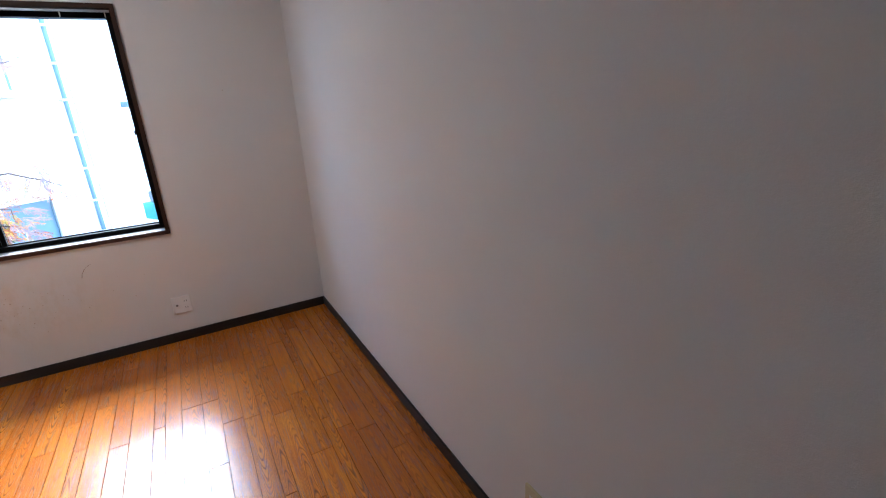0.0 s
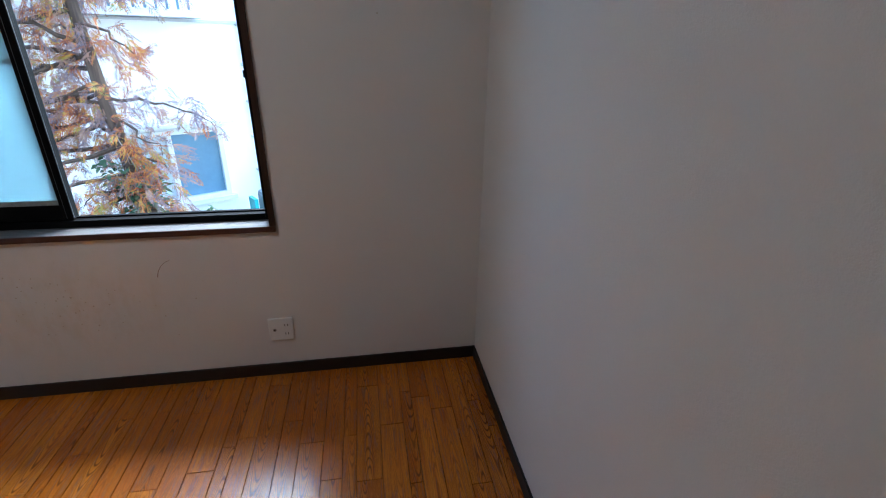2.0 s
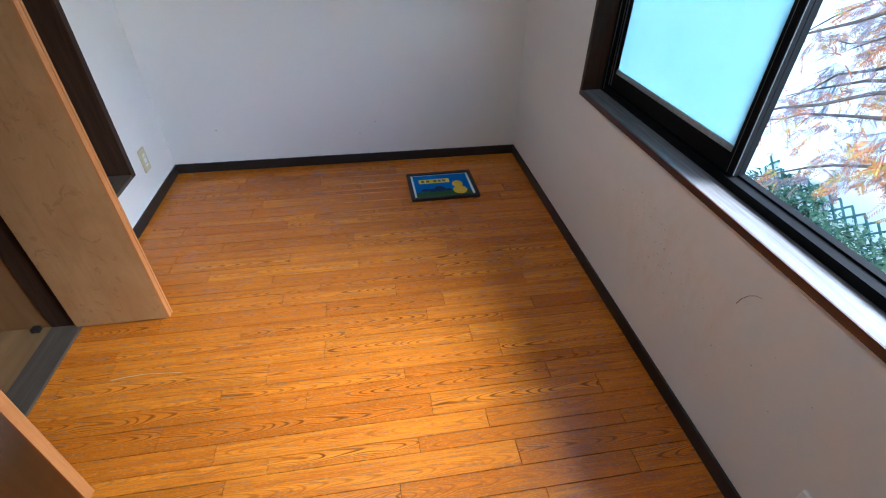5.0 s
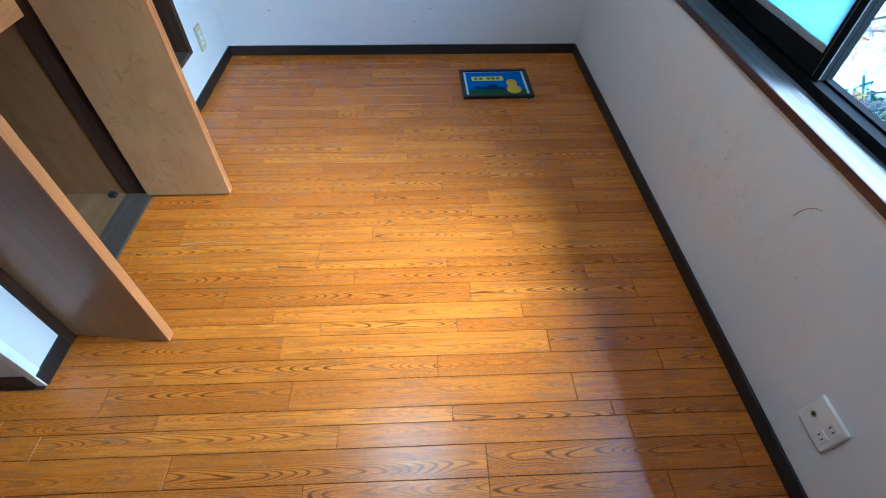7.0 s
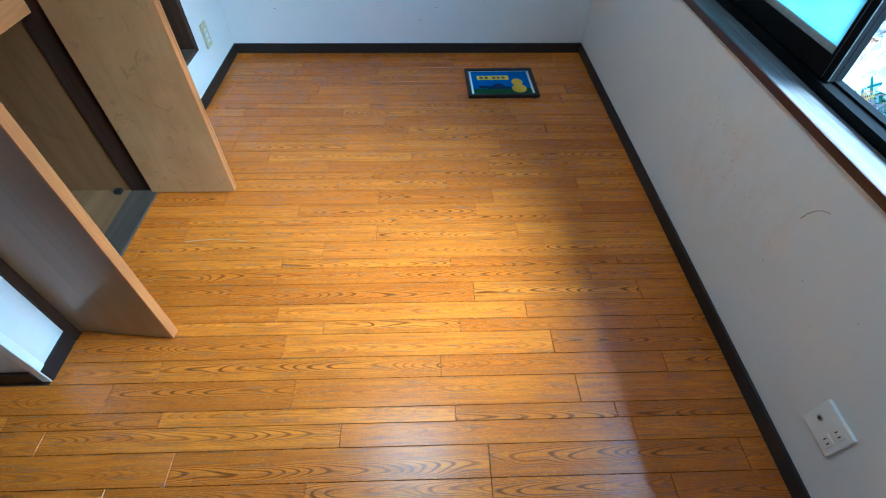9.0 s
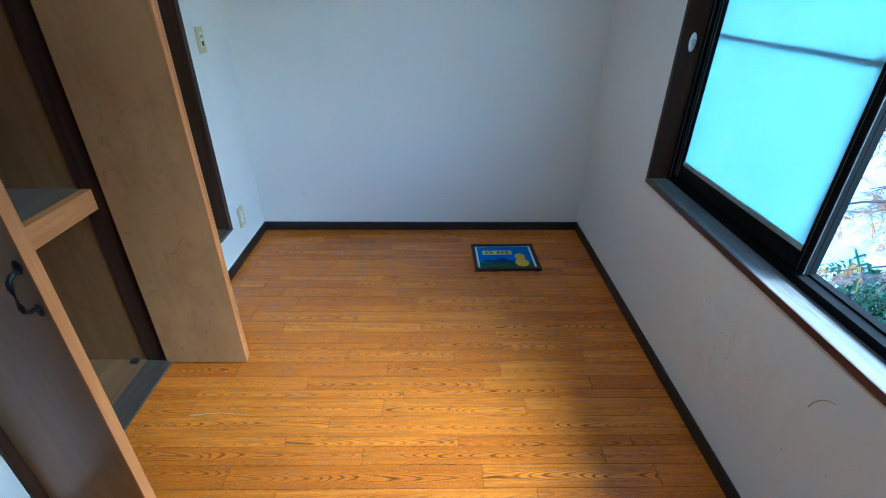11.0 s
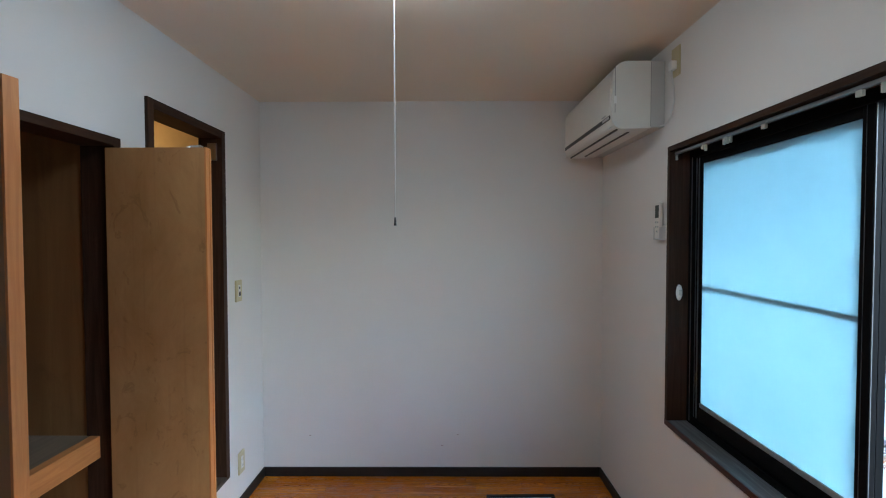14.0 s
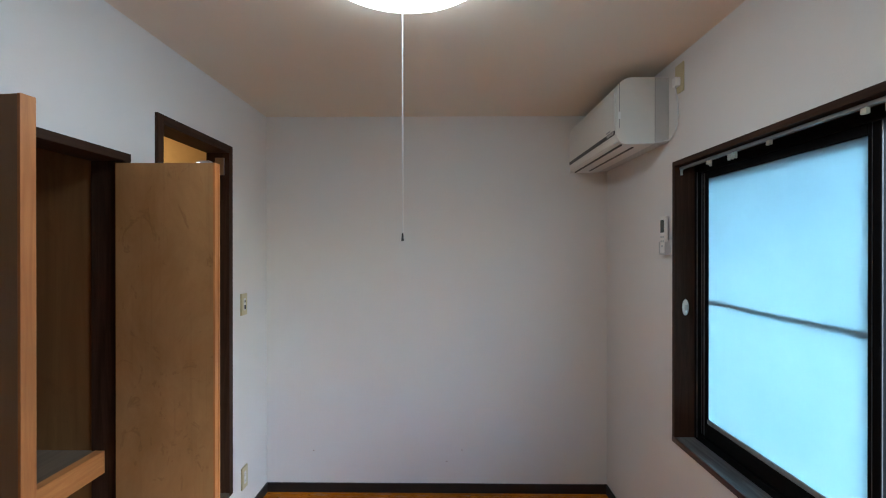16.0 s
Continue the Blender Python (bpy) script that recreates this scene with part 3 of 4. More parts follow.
leaf_e, turn_e = closet_leaf((2.030, WY - 0.017), -0.105, -1, False, "open closet door with brown lacquer and a black iron pull")
ex = 0.0
for hz in (0.25, 0.42, 1.62):
    bm = bmesh.new()
    box(bm, ex - 0.004, ex + 0.004, -0.004, 0.010, hz, hz + 0.09, bevel=0.001, turn=turn_e)
    part("hinge", bm, STEEL, leaf_e, "pale metal hinge leaf")
hy = 0.332
pull_pts = [turn_e @ Vector((ex + o, hy, z)) for o, z in ((0.0, 0.862), (0.022, 0.865), (0.031, 0.874), (0.033, 0.886), (0.033, 0.935), (0.031, 0.947), (0.022, 0.956), (0.0, 0.959))]
pull = part("pull_handle", tube(pull_pts, 0.0062, 10), IRON, leaf_e, "black wrought iron pull", True)
for pz in (0.855, 0.966):
    bm = bmesh.new()
    bmesh.ops.create_uvsphere(bm, u_segments=10, v_segments=6, radius=1.0, matrix=turn_e @ Matrix.Translation((ex + 0.002, hy, pz)) @ Matrix.Diagonal((0.005, 0.011, 0.018, 1)))
    part("mount", bm, IRON, pull)

lay_boards()


# ---- sockets and switches ----
def wall_plate(name, at, right, up_w, up_h, label, material, kind):
    """A plate on a wall: at is its centre on the wall, right its horizontal direction; out of the wall is right x up."""
    r, u = Vector(right), Vector((0, 0, 1))
    o = r.cross(u)
    m = Matrix((( *r, 0), (*u, 0), (*o, 0), (0, 0, 0, 1))).transposed()
    m = Matrix.Translation(at) @ m
    e = thing(name, at, label, name.replace("_", " "))
    bm = bmesh.new()
    box(bm, -up_w / 2, up_w / 2, -up_h / 2, up_h / 2, 0, 0.010, bevel=0.003, turn=m)
    part("plate", bm, material, e)
    if kind == "double":
        for cy in (0.022, -0.022):
            bm = bmesh.new()
            box(bm, 0.010, 0.038, cy - 0.017, cy + 0.017, 0.0092, 0.0112, bevel=0.0006, turn=m)
            part("insert", bm, WHITE, e)
            for s in (-0.006, 0.006):
                bm = bmesh.new()
                box(bm, 0.024 + s - 0.0014, 0.024 + s + 0.0014, cy - 0.005, cy + 0.005, 0.0102, 0.0117, turn=m)
                part("slot", bm, BLACK, e, "black socket slot")
        bm = bmesh.new()
        cyl(bm, m @ Vector((-0.026, 0.0, 0.0120)), m @ Vector((-0.026, 0.0, 0.0130)), 0.008, seg=16)
        part("aerial_socket", bm, STEEL, e, "round aerial socket")
        bm = bmesh.new()
        cyl(bm, m @ Vector((-0.026, 0.0, 0.0120)), m @ Vector((-0.026, 0.0, 0.0136)), 0.0042, seg=12)
        part("socket_hole", bm, BLACK, e)
    elif kind == "switch":
        bm = bmesh.new()
        box(bm, -0.012, 0.012, -0.034, 0.034, 0.0092, 0.012, bevel=0.001, turn=m)
        part("insert", bm, CREAM, e)
        bm = bmesh.new()
        box(bm, -0.007, 0.007, -0.028, -0.004, 0.0115, 0.016, bevel=0.001, turn=m)
        box(bm, -0.005, 0.005, 0.010, 0.024, 0.0115, 0.0135, turn=m)
        part("rocker", bm, BLACK, e, "dark rocker and pilot window")
    else:
        bm = bmesh.new()
        box(bm, -0.013, 0.013, -0.034, 0.034, 0.0092, 0.0115, bevel=0.001, turn=m)
        part("insert", bm, CREAM, e)
        for cy in (0.016, -0.016):
            for s in (-0.006, 0.006):
                bm = bmesh.new()
                box(bm, s - 0.0012, s + 0.0012, cy - 0.005, cy + 0.005, 0.0110, 0.0119, turn=m)
                part("slot", bm, BLACK, e, "black socket slot")
    return e


wall_plate("wall_socket", (2.500, 0.0, 0.242), (1, 0, 0), 0.104, 0.110, "white double wall plate with socket and aerial outlet under the window", WHITE, "double")
wall_plate("wall_socket", (LX, -2.345, 0.250), (0, -1, 0), 0.070, 0.118, "ivory single wall socket on the long wall", IVORY, "single")
wall_plate("wall_socket", (0.338, WY, 0.258), (-1, 0, 0), 0.072, 0.125, "ivory wall socket near the corner", IVORY, "single")
wall_plate("light_switch", (0.344, WY, 1.242), (-1, 0, 0), 0.072, 0.122, "ivory light switch beside the dark door frame", IVORY, "switch")

# ---- air conditioner ----
ac = thing("air_conditioner", (0.42, 0.0, 2.04), "cream wall-mounted air conditioner above the window corner", "air conditioner")
body_out = [(-0.002, 2.045), (-0.002, 2.338), (-0.058, 2.340), (-0.058, 2.042)]
part("chassis", prism(body_out, "x", 0.032, 0.8050), ACGREY, ac, "greyish rear chassis")
front = [(-0.0575, 2.040), (-0.0575, 2.341)]
for k in range(9):
    a = radians(90 * k / 8)
    front.append((-0.150 - 0.062 * math.sin(a), 2.279 + 0.062 * math.cos(a)))
for k in range(7):
    a = radians(90 * k / 6)
    front.append((-0.172 - 0.044 * math.cos(a), 2.086 - 0.050 * math.sin(a)))
part("cover", prism(front, "x", 0.030, 0.806), CREAM, ac, "cream cover with rounded front")
part("front_panel", boxes((0.045, 0.792, -0.219, -0.213, 2.102, 2.275), bevel=0.002), CREAM, ac, "flat hinged front panel")
part("slot", boxes((0.046, 0.790, -0.2192, -0.205, 2.083, 2.101)), BLACK, ac, "dark gap above the flap")
part("logo_bar", boxes((0.69, 0.74, -0.2196, -0.2180, 2.108, 2.114)), plain("grey_mark", (0.35, 0.35, 0.36)), ac, "small grey mark")
bm = bmesh.new()
flap = Matrix.Translation((0, -0.200, 2.055)) @ Matrix.Rotation(radians(38), 4, "X")
box(bm, 0.055, 0.783, -0.026, 0.026, -0.004, 0.002, bevel=0.001, turn=flap)
part("flap", bm, CREAM, ac, "cream air flap")
part("flap_gap", boxes((0.110, 0.740, -0.128, -0.120, 2.0335, 2.0380)), BLACK, ac, "thin dark air gap")
part("flap_gap", boxes((0.050, 0.786, -0.190, -0.184, 2.0335, 2.0440)), BLACK, ac, "thin dark air gap")
part("indicator", boxes((0.796, 0.8075, -0.207, -0.195, 2.150, 2.185), bevel=0.002), WHITE, ac, "pale indicator window")
part("seam", boxes((0.800, 0.8066, -0.2030, -0.2012, 2.11, 2.315)), SEAM, ac, "fine dark joint behind the front panel")
part("seam", boxes((0.7995, 0.8066, -0.0588, -0.0572, 2.046, 2.337)), SEAM, ac, "fine dark joint before the chassis")
part("maker_label", boxes((0.700, 0.784, -0.2200, -0.2185, 2.086, 2.098)), ACGREY, ac, "small grey plain label")
part("drain_cover", boxes((0.8045, 0.8062, -0.050, -0.020, 2.075, 2.110), bevel=0.001), ACGREY, ac, "round-cornered knockout")
ac.matrix_basis = Matrix.Translation((0.42, 0.0, 2.04)) @ Matrix.Diagonal((1.06, 1.12, 1.0, 1.0))

acp = thing("air_conditioner_socket", (0.931, 0.0, 2.30), "ivory high socket with the plug of the air conditioner", "wall socket")
part("plate", boxes((0.896, 0.966, -0.007, 0.0, 2.235, 2.360), bevel=0.002), IVORY, acp)
part("plug", boxes((0.915, 0.947, -0.030, -0.006, 2.262, 2.300), bevel=0.004), WHITE, acp, "white plug")
part("power_cord", tube([(0.931, -0.022, 2.262), (0.938, -0.022, 2.225), (0.945, -0.018, 2.18), (0.940, -0.014, 2.13), (0.915, -0.010, 2.085), (0.875, -0.010, 2.055), (0.850, -0.012, 2.048), (0.828, -0.02, 2.052)], 0.0035, 8), CORD, acp, "pale power cord", True)

# ---- remote control in its holder ----
rem = thing("remote_control", (0.815, 0.0, 1.52), "white remote control in a wall holder beside the window", "remote control")
part("holder", boxes((0.788, 0.846, -0.010, 0.0, 1.530, 1.600), (0.788, 0.846, -0.028, -0.010, 1.530, 1.536), (0.786, 0.790, -0.028, 0.0, 1.530, 1.590), (0.844, 0.848, -0.028, 0.0, 1.530, 1.590)), ACGREY, rem, "grey-white plastic holder")
handset = part("handset", boxes((0.792, 0.842, -0.026, -0.0105, 1.537, 1.706), bevel=0.004), CREAM, rem)
part("screen", boxes((0.799, 0.835, -0.0268, -0.0255, 1.632, 1.690), bevel=0.0003), LCD, handset, "grey display")
for bx, bz in ((0.807, 1.612), (0.827, 1.612), (0.807, 1.592), (0.827, 1.592), (0.817, 1.570)):
    part("button", boxes((bx - 0.006, bx + 0.006, -0.0272, -0.0255, bz - 0.004, bz + 0.004)), plain("button_grey", (0.4, 0.45, 0.45)), handset)

# ---- ceiling lamp with its pull cord ----
lamp = thing("ceiling_lamp", (1.705, -1.13, 2.32), "round white ceiling lamp, lit, with a long pull cord", "ceiling lamp")
bm = bmesh.new()
cyl(bm, (1.705, -1.13, 2.370), (1.705, -1.13, 2.40), 0.235, 0.225, 48)
part("base", bm, LAMPRIM, lamp)
bm = bmesh.new()
rings = []
for rr, zz in ((0.0, 2.300), (0.12, 2.301), (0.19, 2.305), (0.235, 2.314), (0.258, 2.330), (0.258, 2.366), (0.240, 2.374)):
    if rr == 0.0:
        rings.append([bm.verts.new((1.705, -1.13, zz))])
    else:
        rings.append([bm.verts.new((1.705 + rr * math.cos(2 * math.pi * k / 56), -1.13 + rr * math.sin(2 * math.pi * k / 56), zz)) for k in range(56)])
for k in range(56):
    bm.faces.new((rings[0][0], rings[1][k], rings[1][(k + 1) % 56]))
for a, b in zip(rings[1:], rings[2:]):
    for k in range(56):
        bm.faces.new((a[k], a[(k + 1) % 56], b[(k + 1) % 56], b[k]))
part("diffuser", bm, LAMP, lamp, "glowing white diffuser", True)
bm = bmesh.new()
cyl(bm, (1.705, -1.131, 1.60), (1.705, -1.131, 2.302), 0.0016, seg=6)
cord = part("pull_cord", bm, CORD, lamp, "thin white pull cord")
bm = bmesh.new()
cyl(bm, (1.705, -1.131, 1.580), (1.705, -1.131, 1.602), 0.0038, 0.0022, seg=10)
part("cord_tip", bm, BLACK, cord, "small dark cord tip")

# ---- framed picture lying on the floor ----
pic = thing("picture_frame", (0.40, -0.553, 0.0), "black framed blue and yellow picture lying flat on the floor", "picture")
PX = Matrix.Translation((0.399, -0.553, 0)) @ Matrix.Rotation(radians(1.2), 4, "Z")
W2, D2 = 0.201, 0.156


def slab(name, material, a0, a1, b0, b1, za, zb, bevel=0.0, label="", parent=pic):
    """a runs across the picture (north), b down it (east)."""
    bm = bmesh.new()
    box(bm, b0, b1, a0, a1, za, zb, bevel=bevel, turn=PX)
    return part(name, bm, material, parent, label)


slab("frame_bar", FRAMEBLK, -W2, W2, -D2, -D2 + 0.022, 0, 0.020, 0.003, "black lacquered frame")
slab("frame_bar", FRAMEBLK, -W2, W2, D2 - 0.022, D2, 0, 0.020, 0.003)
slab("frame_bar", FRAMEBLK, -W2, -W2 + 0.022, -D2 + 0.022, D2 - 0.022, 0, 0.020, 0.003)
slab("frame_bar", FRAMEBLK, W2 - 0.022, W2, -D2 + 0.022, D2 - 0.022, 0, 0.020, 0.003)
slab("mount", plain("white_card", (0.75, 0.78, 0.80), 0.4), -W2 + 0.022, W2 - 0.022, -D2 + 0.022, D2 - 0.022, 0.002, 0.010, 0, "white card margin")
sheet = slab("print", plain("print_blue", (0.006, 0.15, 0.55), 0.7, 0, 0.3, 8), -0.166, 0.166, -0.128, 0.134, 0.010, 0.0108, 0, "deep blue printed picture")
slab("print_ground", plain("print_green", (0.03, 0.10, 0.035), 0.7, 0, 0.5, 40), -0.166, 0.166, 0.068, 0.134, 0.0108, 0.0112, 0, "dark green ground")
slab("print_caption", plain("print_yellow", (0.72, 0.58, 0.07), 0.7), -0.135, 0.052, -0.078, -0.030, 0.0108, 0.0112, 0, "yellow caption panel")
INK = plain("print_ink", (0.10, 0.13, 0.10), 0.7)
for a in (-0.120, -0.090, -0.045, -0.018, 0.010):
    slab("caption_bar", INK, a, a + 0.020, -0.066, -0.042, 0.0112, 0.0115)


def blob(name, material, a, b, ra, rb, z, label=""):
    bm = bmesh.new()
    bmesh.ops.create_cone(bm, cap_ends=True, segments=24, radius1=1, radius2=1, depth=1, matrix=PX @ Matrix.Translation((b, a, z)) @ Matrix.Diagonal((rb, ra, 0.0006, 1)))
    part(name, bm, material, pic, label)


YEL = plain("print_figure_yellow", (0.72, 0.48, 0.05), 0.7, 0, 0.25, 60)
NAVY = plain("print_navy", (0.012, 0.03, 0.12), 0.7)
blob("print_shape", YEL, 0.098, 0.070, 0.042, 0.046, 0.0114, "plain yellow oval")
blob("print_shape", YEL, 0.094, 0.000, 0.032, 0.040, 0.0118, "plain yellow oval")
for a, b, ra, rb in ((-0.02, 0.045, 0.034, 0.032), (-0.065, 0.058, 0.022, 0.020), (-0.105, 0.050, 0.030, 0.016), (0.030, 0.058, 0.022, 0.014)):
    blob("print_shape", NAVY, a, b, ra, rb, 0.0114, "dark blue mound")

for mt in bpy.data.materials:
    if mt.name.startswith("print_"):
        mt.node_tree.nodes["Principled BSDF"].inputs["Specular IOR Level"].default_value = 0.1

# ---- marks ----
sc = [(2.055, -0.0004, 0.528), (2.062, -0.0004, 0.552), (2.076, -0.0004, 0.575), (2.092, -0.0004, 0.590), (2.113, -0.0004, 0.600)]
part("scuff_mark", tube(sc, 0.0016, 6, 0.4), SCUFF, wall_north, "thin brown curved scuff")
for x, z, r in ((2.18, 0.42, 0.003), (1.72, 0.46, 0.004), (1.66, 0.38, 0.003), (1.88, 0.33, 0.0025), (1.95, 0.45, 0.002), (2.28, 0.36, 0.002), (1.55, 0.52, 0.003), (2.976, 1.50, 0.003), (1.78, 0.30, 0.002), (2.02, 0.40, 0.002), (2.35, 0.48, 0.002), (1.62, 0.44, 0.002), (1.69, 0.52, 0.0025), (1.75, 0.40, 0.002), (1.60, 0.33, 0.0015), (1.83, 0.50, 0.0015), (2.22, 0.50, 0.0015), (1.42, 0.45, 0.002), (2.08, 0.25, 0.002)):
    bm = bmesh.new()
    cyl(bm, (x, -0.0007, z), (x, 0.0005, z), r, seg=8)
    part("stain_spot", bm, SPOT, wall_north)
spots = random.Random(23)
for k in range(46):
    x, z, r = spots.gauss(1.70, 0.16), spots.gauss(0.43, 0.075), spots.uniform(0.0012, 0.0034)
    bm = bmesh.new()
    cyl(bm, (x, -0.0006, z), (x, 0.0005, z), r, seg=7)
    part("stain_spot", bm, SPOT, wall_north)
for y, z in ((-1.872, 0.265), (-0.920, 0.272), (-1.02, 0.20)):
    part("nail_mark", boxes((-0.0005, 0.0008, y - 0.006, y + 0.006, z - 0.0012, z + 0.0012)), SCUFF, wall_west)
scr = [(1.619, -1.953, 0.0), (1.612, -1.900, 0.0003), (1.608, -1.842, 0.0004), (1.612, -1.78, 0.0003), (1.619, -1.712, 0.0)]
part("floor_scratch", tube(scr, 0.0016, 6, 0.5), PALE, floor, "pale curved scratch")

# ---- outside: ground, neighbour's house, tree, shrubs ----
GZ = -1.25
STUCCO = wallpaper("stucco", (0.90, 0.90, 0.88), (0.84, 0.84, 0.82))
SOIL = plain("garden_soil", (0.10, 0.085, 0.06), 0.9, 0, 0.5, 6, 0.4)
ground = solid("ground", boxes((-400, 400, -400, 800, GZ - 0.2, GZ)), SOIL, "bare garden soil between the houses", "ground", "structure")
TH = radians(32)
HM = Matrix.Translation((0.70, 3.9, 0)) @ Matrix.Rotation(TH, 4, "Z")


def hbox(name, material, u0, u1, d0, d1, za, zb, parent, label="", bevel=0.0):
    """A box on the neighbour's house: u along its front, d behind it."""
    bm = bmesh.new()
    box(bm, u0, u1, d0, d1, za, zb, bevel=bevel, turn=HM)
    return part(name, bm, material, parent, label)


house = thing("neighbour_house", (0.70, 3.9, GZ), "white rendered neighbouring house with aluminium windows", "house")


def holed_wall(us, zs, holes, depth):
    """One welded wall with square holes; holes are (column, row) cells of the grid."""
    w = bmesh.new()
    vs = [[w.verts.new((u, 0, z)) for z in zs] for u in us]
    fs = [w.faces.new((vs[i][j], vs[i + 1][j], vs[i + 1][j + 1], vs[i][j + 1])) for i in range(len(us) - 1) for j in range(len(zs) - 1) if (i, j) not in holes]
    ret = bmesh.ops.extrude_face_region(w, geom=fs)
    bmesh.ops.translate(w, verts=[v for v in ret["geom"] if isinstance(v, bmesh.types.BMVert)], vec=(0, depth, 0))
    bmesh.ops.transform(w, matrix=HM, verts=w.verts)
    return w


wa = holed_wall((-6, -1.72, -1.52, -0.58, 0.60, 6), (GZ, -0.5, -0.36, 0.30, 0.48, 3.4), {(1, 1), (1, 2), (3, 2), (3, 3)}, 0.2)
part("wall", wa, STUCCO, house)
hbox("wall_back", STUCCO, -6, 6, 0.9, 1.0, GZ, 3.4, house)
hbox("roof", plain("roof_tile", (0.16, 0.16, 0.17), 0.7), -6.4, 6.4, -0.12, 3.0, 3.4, 3.5, house)
hbox("ledge", plain("ledge_metal", (0.55, 0.57, 0.58), 0.5), -6, 0.98, -0.03, 0.0, 1.595, 1.62, house, "thin metal band")
hbox("ledge", plain("ledge_metal_b", (0.55, 0.57, 0.58), 0.5), 1.35, 2.6, -0.03, 0.0, 2.33, 2.36, house, "thin metal band")
ALU = plain("white_aluminium", (0.72, 0.74, 0.75), 0.4)
PALEGLASS = plain("pale_frosted_glass", (0.50, 0.60, 0.64), 0.3, 0, 0.2, 8, 0)
BLUEGLASS = plain("curtained_glass", (0.17, 0.29, 0.38), 0.12, 0, 0.35, 5, 0)


def hwindow(u0, u1, za, zb, mid):
    w = hbox("window", ALU, u0, u0 + 0.05, -0.03, 0.10, za, zb, house, "aluminium sliding window")
    hbox("frame", ALU, u1 - 0.05, u1, -0.03, 0.10, za, zb, w)
    hbox("frame", ALU, u0 + 0.05, u1 - 0.05, -0.03, 0.10, za, za + 0.05, w)
    hbox("frame", ALU, u0 + 0.05, u1 - 0.05, -0.03, 0.10, zb - 0.05, zb, w)
    hbox("frame", ALU, mid - 0.025, mid + 0.025, -0.01, 0.08, za + 0.05, zb - 0.05, w)
    hbox("pane", BLUEGLASS, mid + 0.025, u1 - 0.05, 0.03, 0.04, za + 0.05, zb - 0.05, w, "blue-grey glass with curtain behind")
    hbox("pane", PALEGLASS, u0 + 0.05, mid - 0.025, 0.045, 0.055, za + 0.05, zb - 0.05, w, "pale frosted glass")
    hbox("sill", ALU, u0 - 0.05, u1 + 0.05, -0.08, 0.0, za - 0.05, za, w)
    return w


hwindow(-0.58, 0.60, -0.36, 0.48, 0.03)
hwindow(-1.72, -1.52, -0.5, 0.30, -1.62)
hbox("window_hood", ALU, -0.70, 0.72, -0.16, 0.0, 0.53, 0.56, house, "thin metal hood over the window")
PIPE = plain("blue_grey_pipe", (0.11, 0.19, 0.24), 0.4)
bm = bmesh.new()
cyl(bm, HM @ Vector((1.0, -0.06, GZ)), HM @ Vector((1.0, -0.06, 3.38)), 0.026, seg=14)
pipe = part("downpipe", bm, PIPE, house, "blue-grey plastic downpipe")
for k in range(11):
    z = GZ + 0.3 + 0.42 * k
    hbox("clip", ALU, 0.955, 1.045, -0.098, -0.0, z, z + 0.025, pipe)
bm = tube([HM @ Vector((1.09 + 0.03 * math.sin(4 * s), -0.02, -1.2 + 4.5 * s)) for s in [k / 24 for k in range(25)]], 0.008, 6)
part("cable", bm, plain("grey_cable", (0.4, 0.42, 0.42)), house, "thin grey cable")
bal = hbox("balcony", ALU, -1.9, 0.55, -0.25, 0.0, 1.63, 1.70, house, "pale upstairs balcony with vertical bars")
for k in range(24):
    hbox("bar", PIPE, -1.88 + 0.1 * k, -1.86 + 0.1 * k, -0.25, -0.23, 1.70, 2.5, bal)
hbox("top_rail", ALU, -1.9, 0.55, -0.26, -0.22, 2.5, 2.55, bal)
hbox("wall_lamp", PIPE, 1.66, 1.85, -0.16, 0.0, 1.46, 1.53, house, "blue-grey lamp hood")
grl = hbox("grille", ALU, 1.45, 1.9, -0.04, 0.0, 0.60, 0.63, house, "pale window grille")
hbox("grille_rail", ALU, 1.45, 1.9, -0.04, 0.0, 1.02, 1.05, grl)
for k in range(8):
    hbox("bar", ALU, 1.47 + 0.055 * k, 1.485 + 0.055 * k, -0.04, -0.025, 0.63, 1.02, grl)
hbox("corner_post", ALU, -1.22, -1.16, -0.05, 0.0, GZ, 1.6, house, "white vertical strip")
hbox("gas_meter_box", STUCCO, -1.06, -0.90, -0.16, 0.0, -0.40, -0.12, house, "white meter box")
out = thing("outdoor_unit", HM @ Vector((-1.42, -0.2, -0.6)), "white outdoor air conditioner unit on the wall", "outdoor unit")
hbox("case", STUCCO, -1.66, -1.28, -0.28, -0.02, -0.60, -0.12, out, "", 0.01)
hbox("grille", ALU, -1.61, -1.40, -0.285, -0.278, -0.50, -0.22, out, "dark fan grille")
hbox("bracket", ALU, -1.6, -1.34, -0.25, 0.0, -0.63, -0.60, out)

TEAL = plain("teal_plastic", (0.03, 0.34, 0.36), 0.4)
GREYP = plain("grey_plastic_cover", (0.22, 0.25, 0.27), 0.5)
crate = thing("storage_crate", HM @ Vector((1.6, -0.5, GZ)), "teal plastic crate with grey bundles by the neighbour's wall", "crate")
hbox("crate_body", TEAL, 1.42, 1.95, -0.75, -0.35, -0.02, 0.20, crate, "", 0.01)
hbox("crate_stand", STUCCO, 1.40, 1.97, -0.78, -0.32, GZ, -0.02, crate, "pale box under the crate")
hbox("bundle", GREYP, 1.48, 1.90, -0.70, -0.42, 0.20, 0.36, crate, "grey bundle", 0.03)
cart = thing("garden_cabinet", HM @ Vector((0.75, -0.7, GZ)), "low white garden cabinet with a grey tank and teal frame", "garden cabinet")
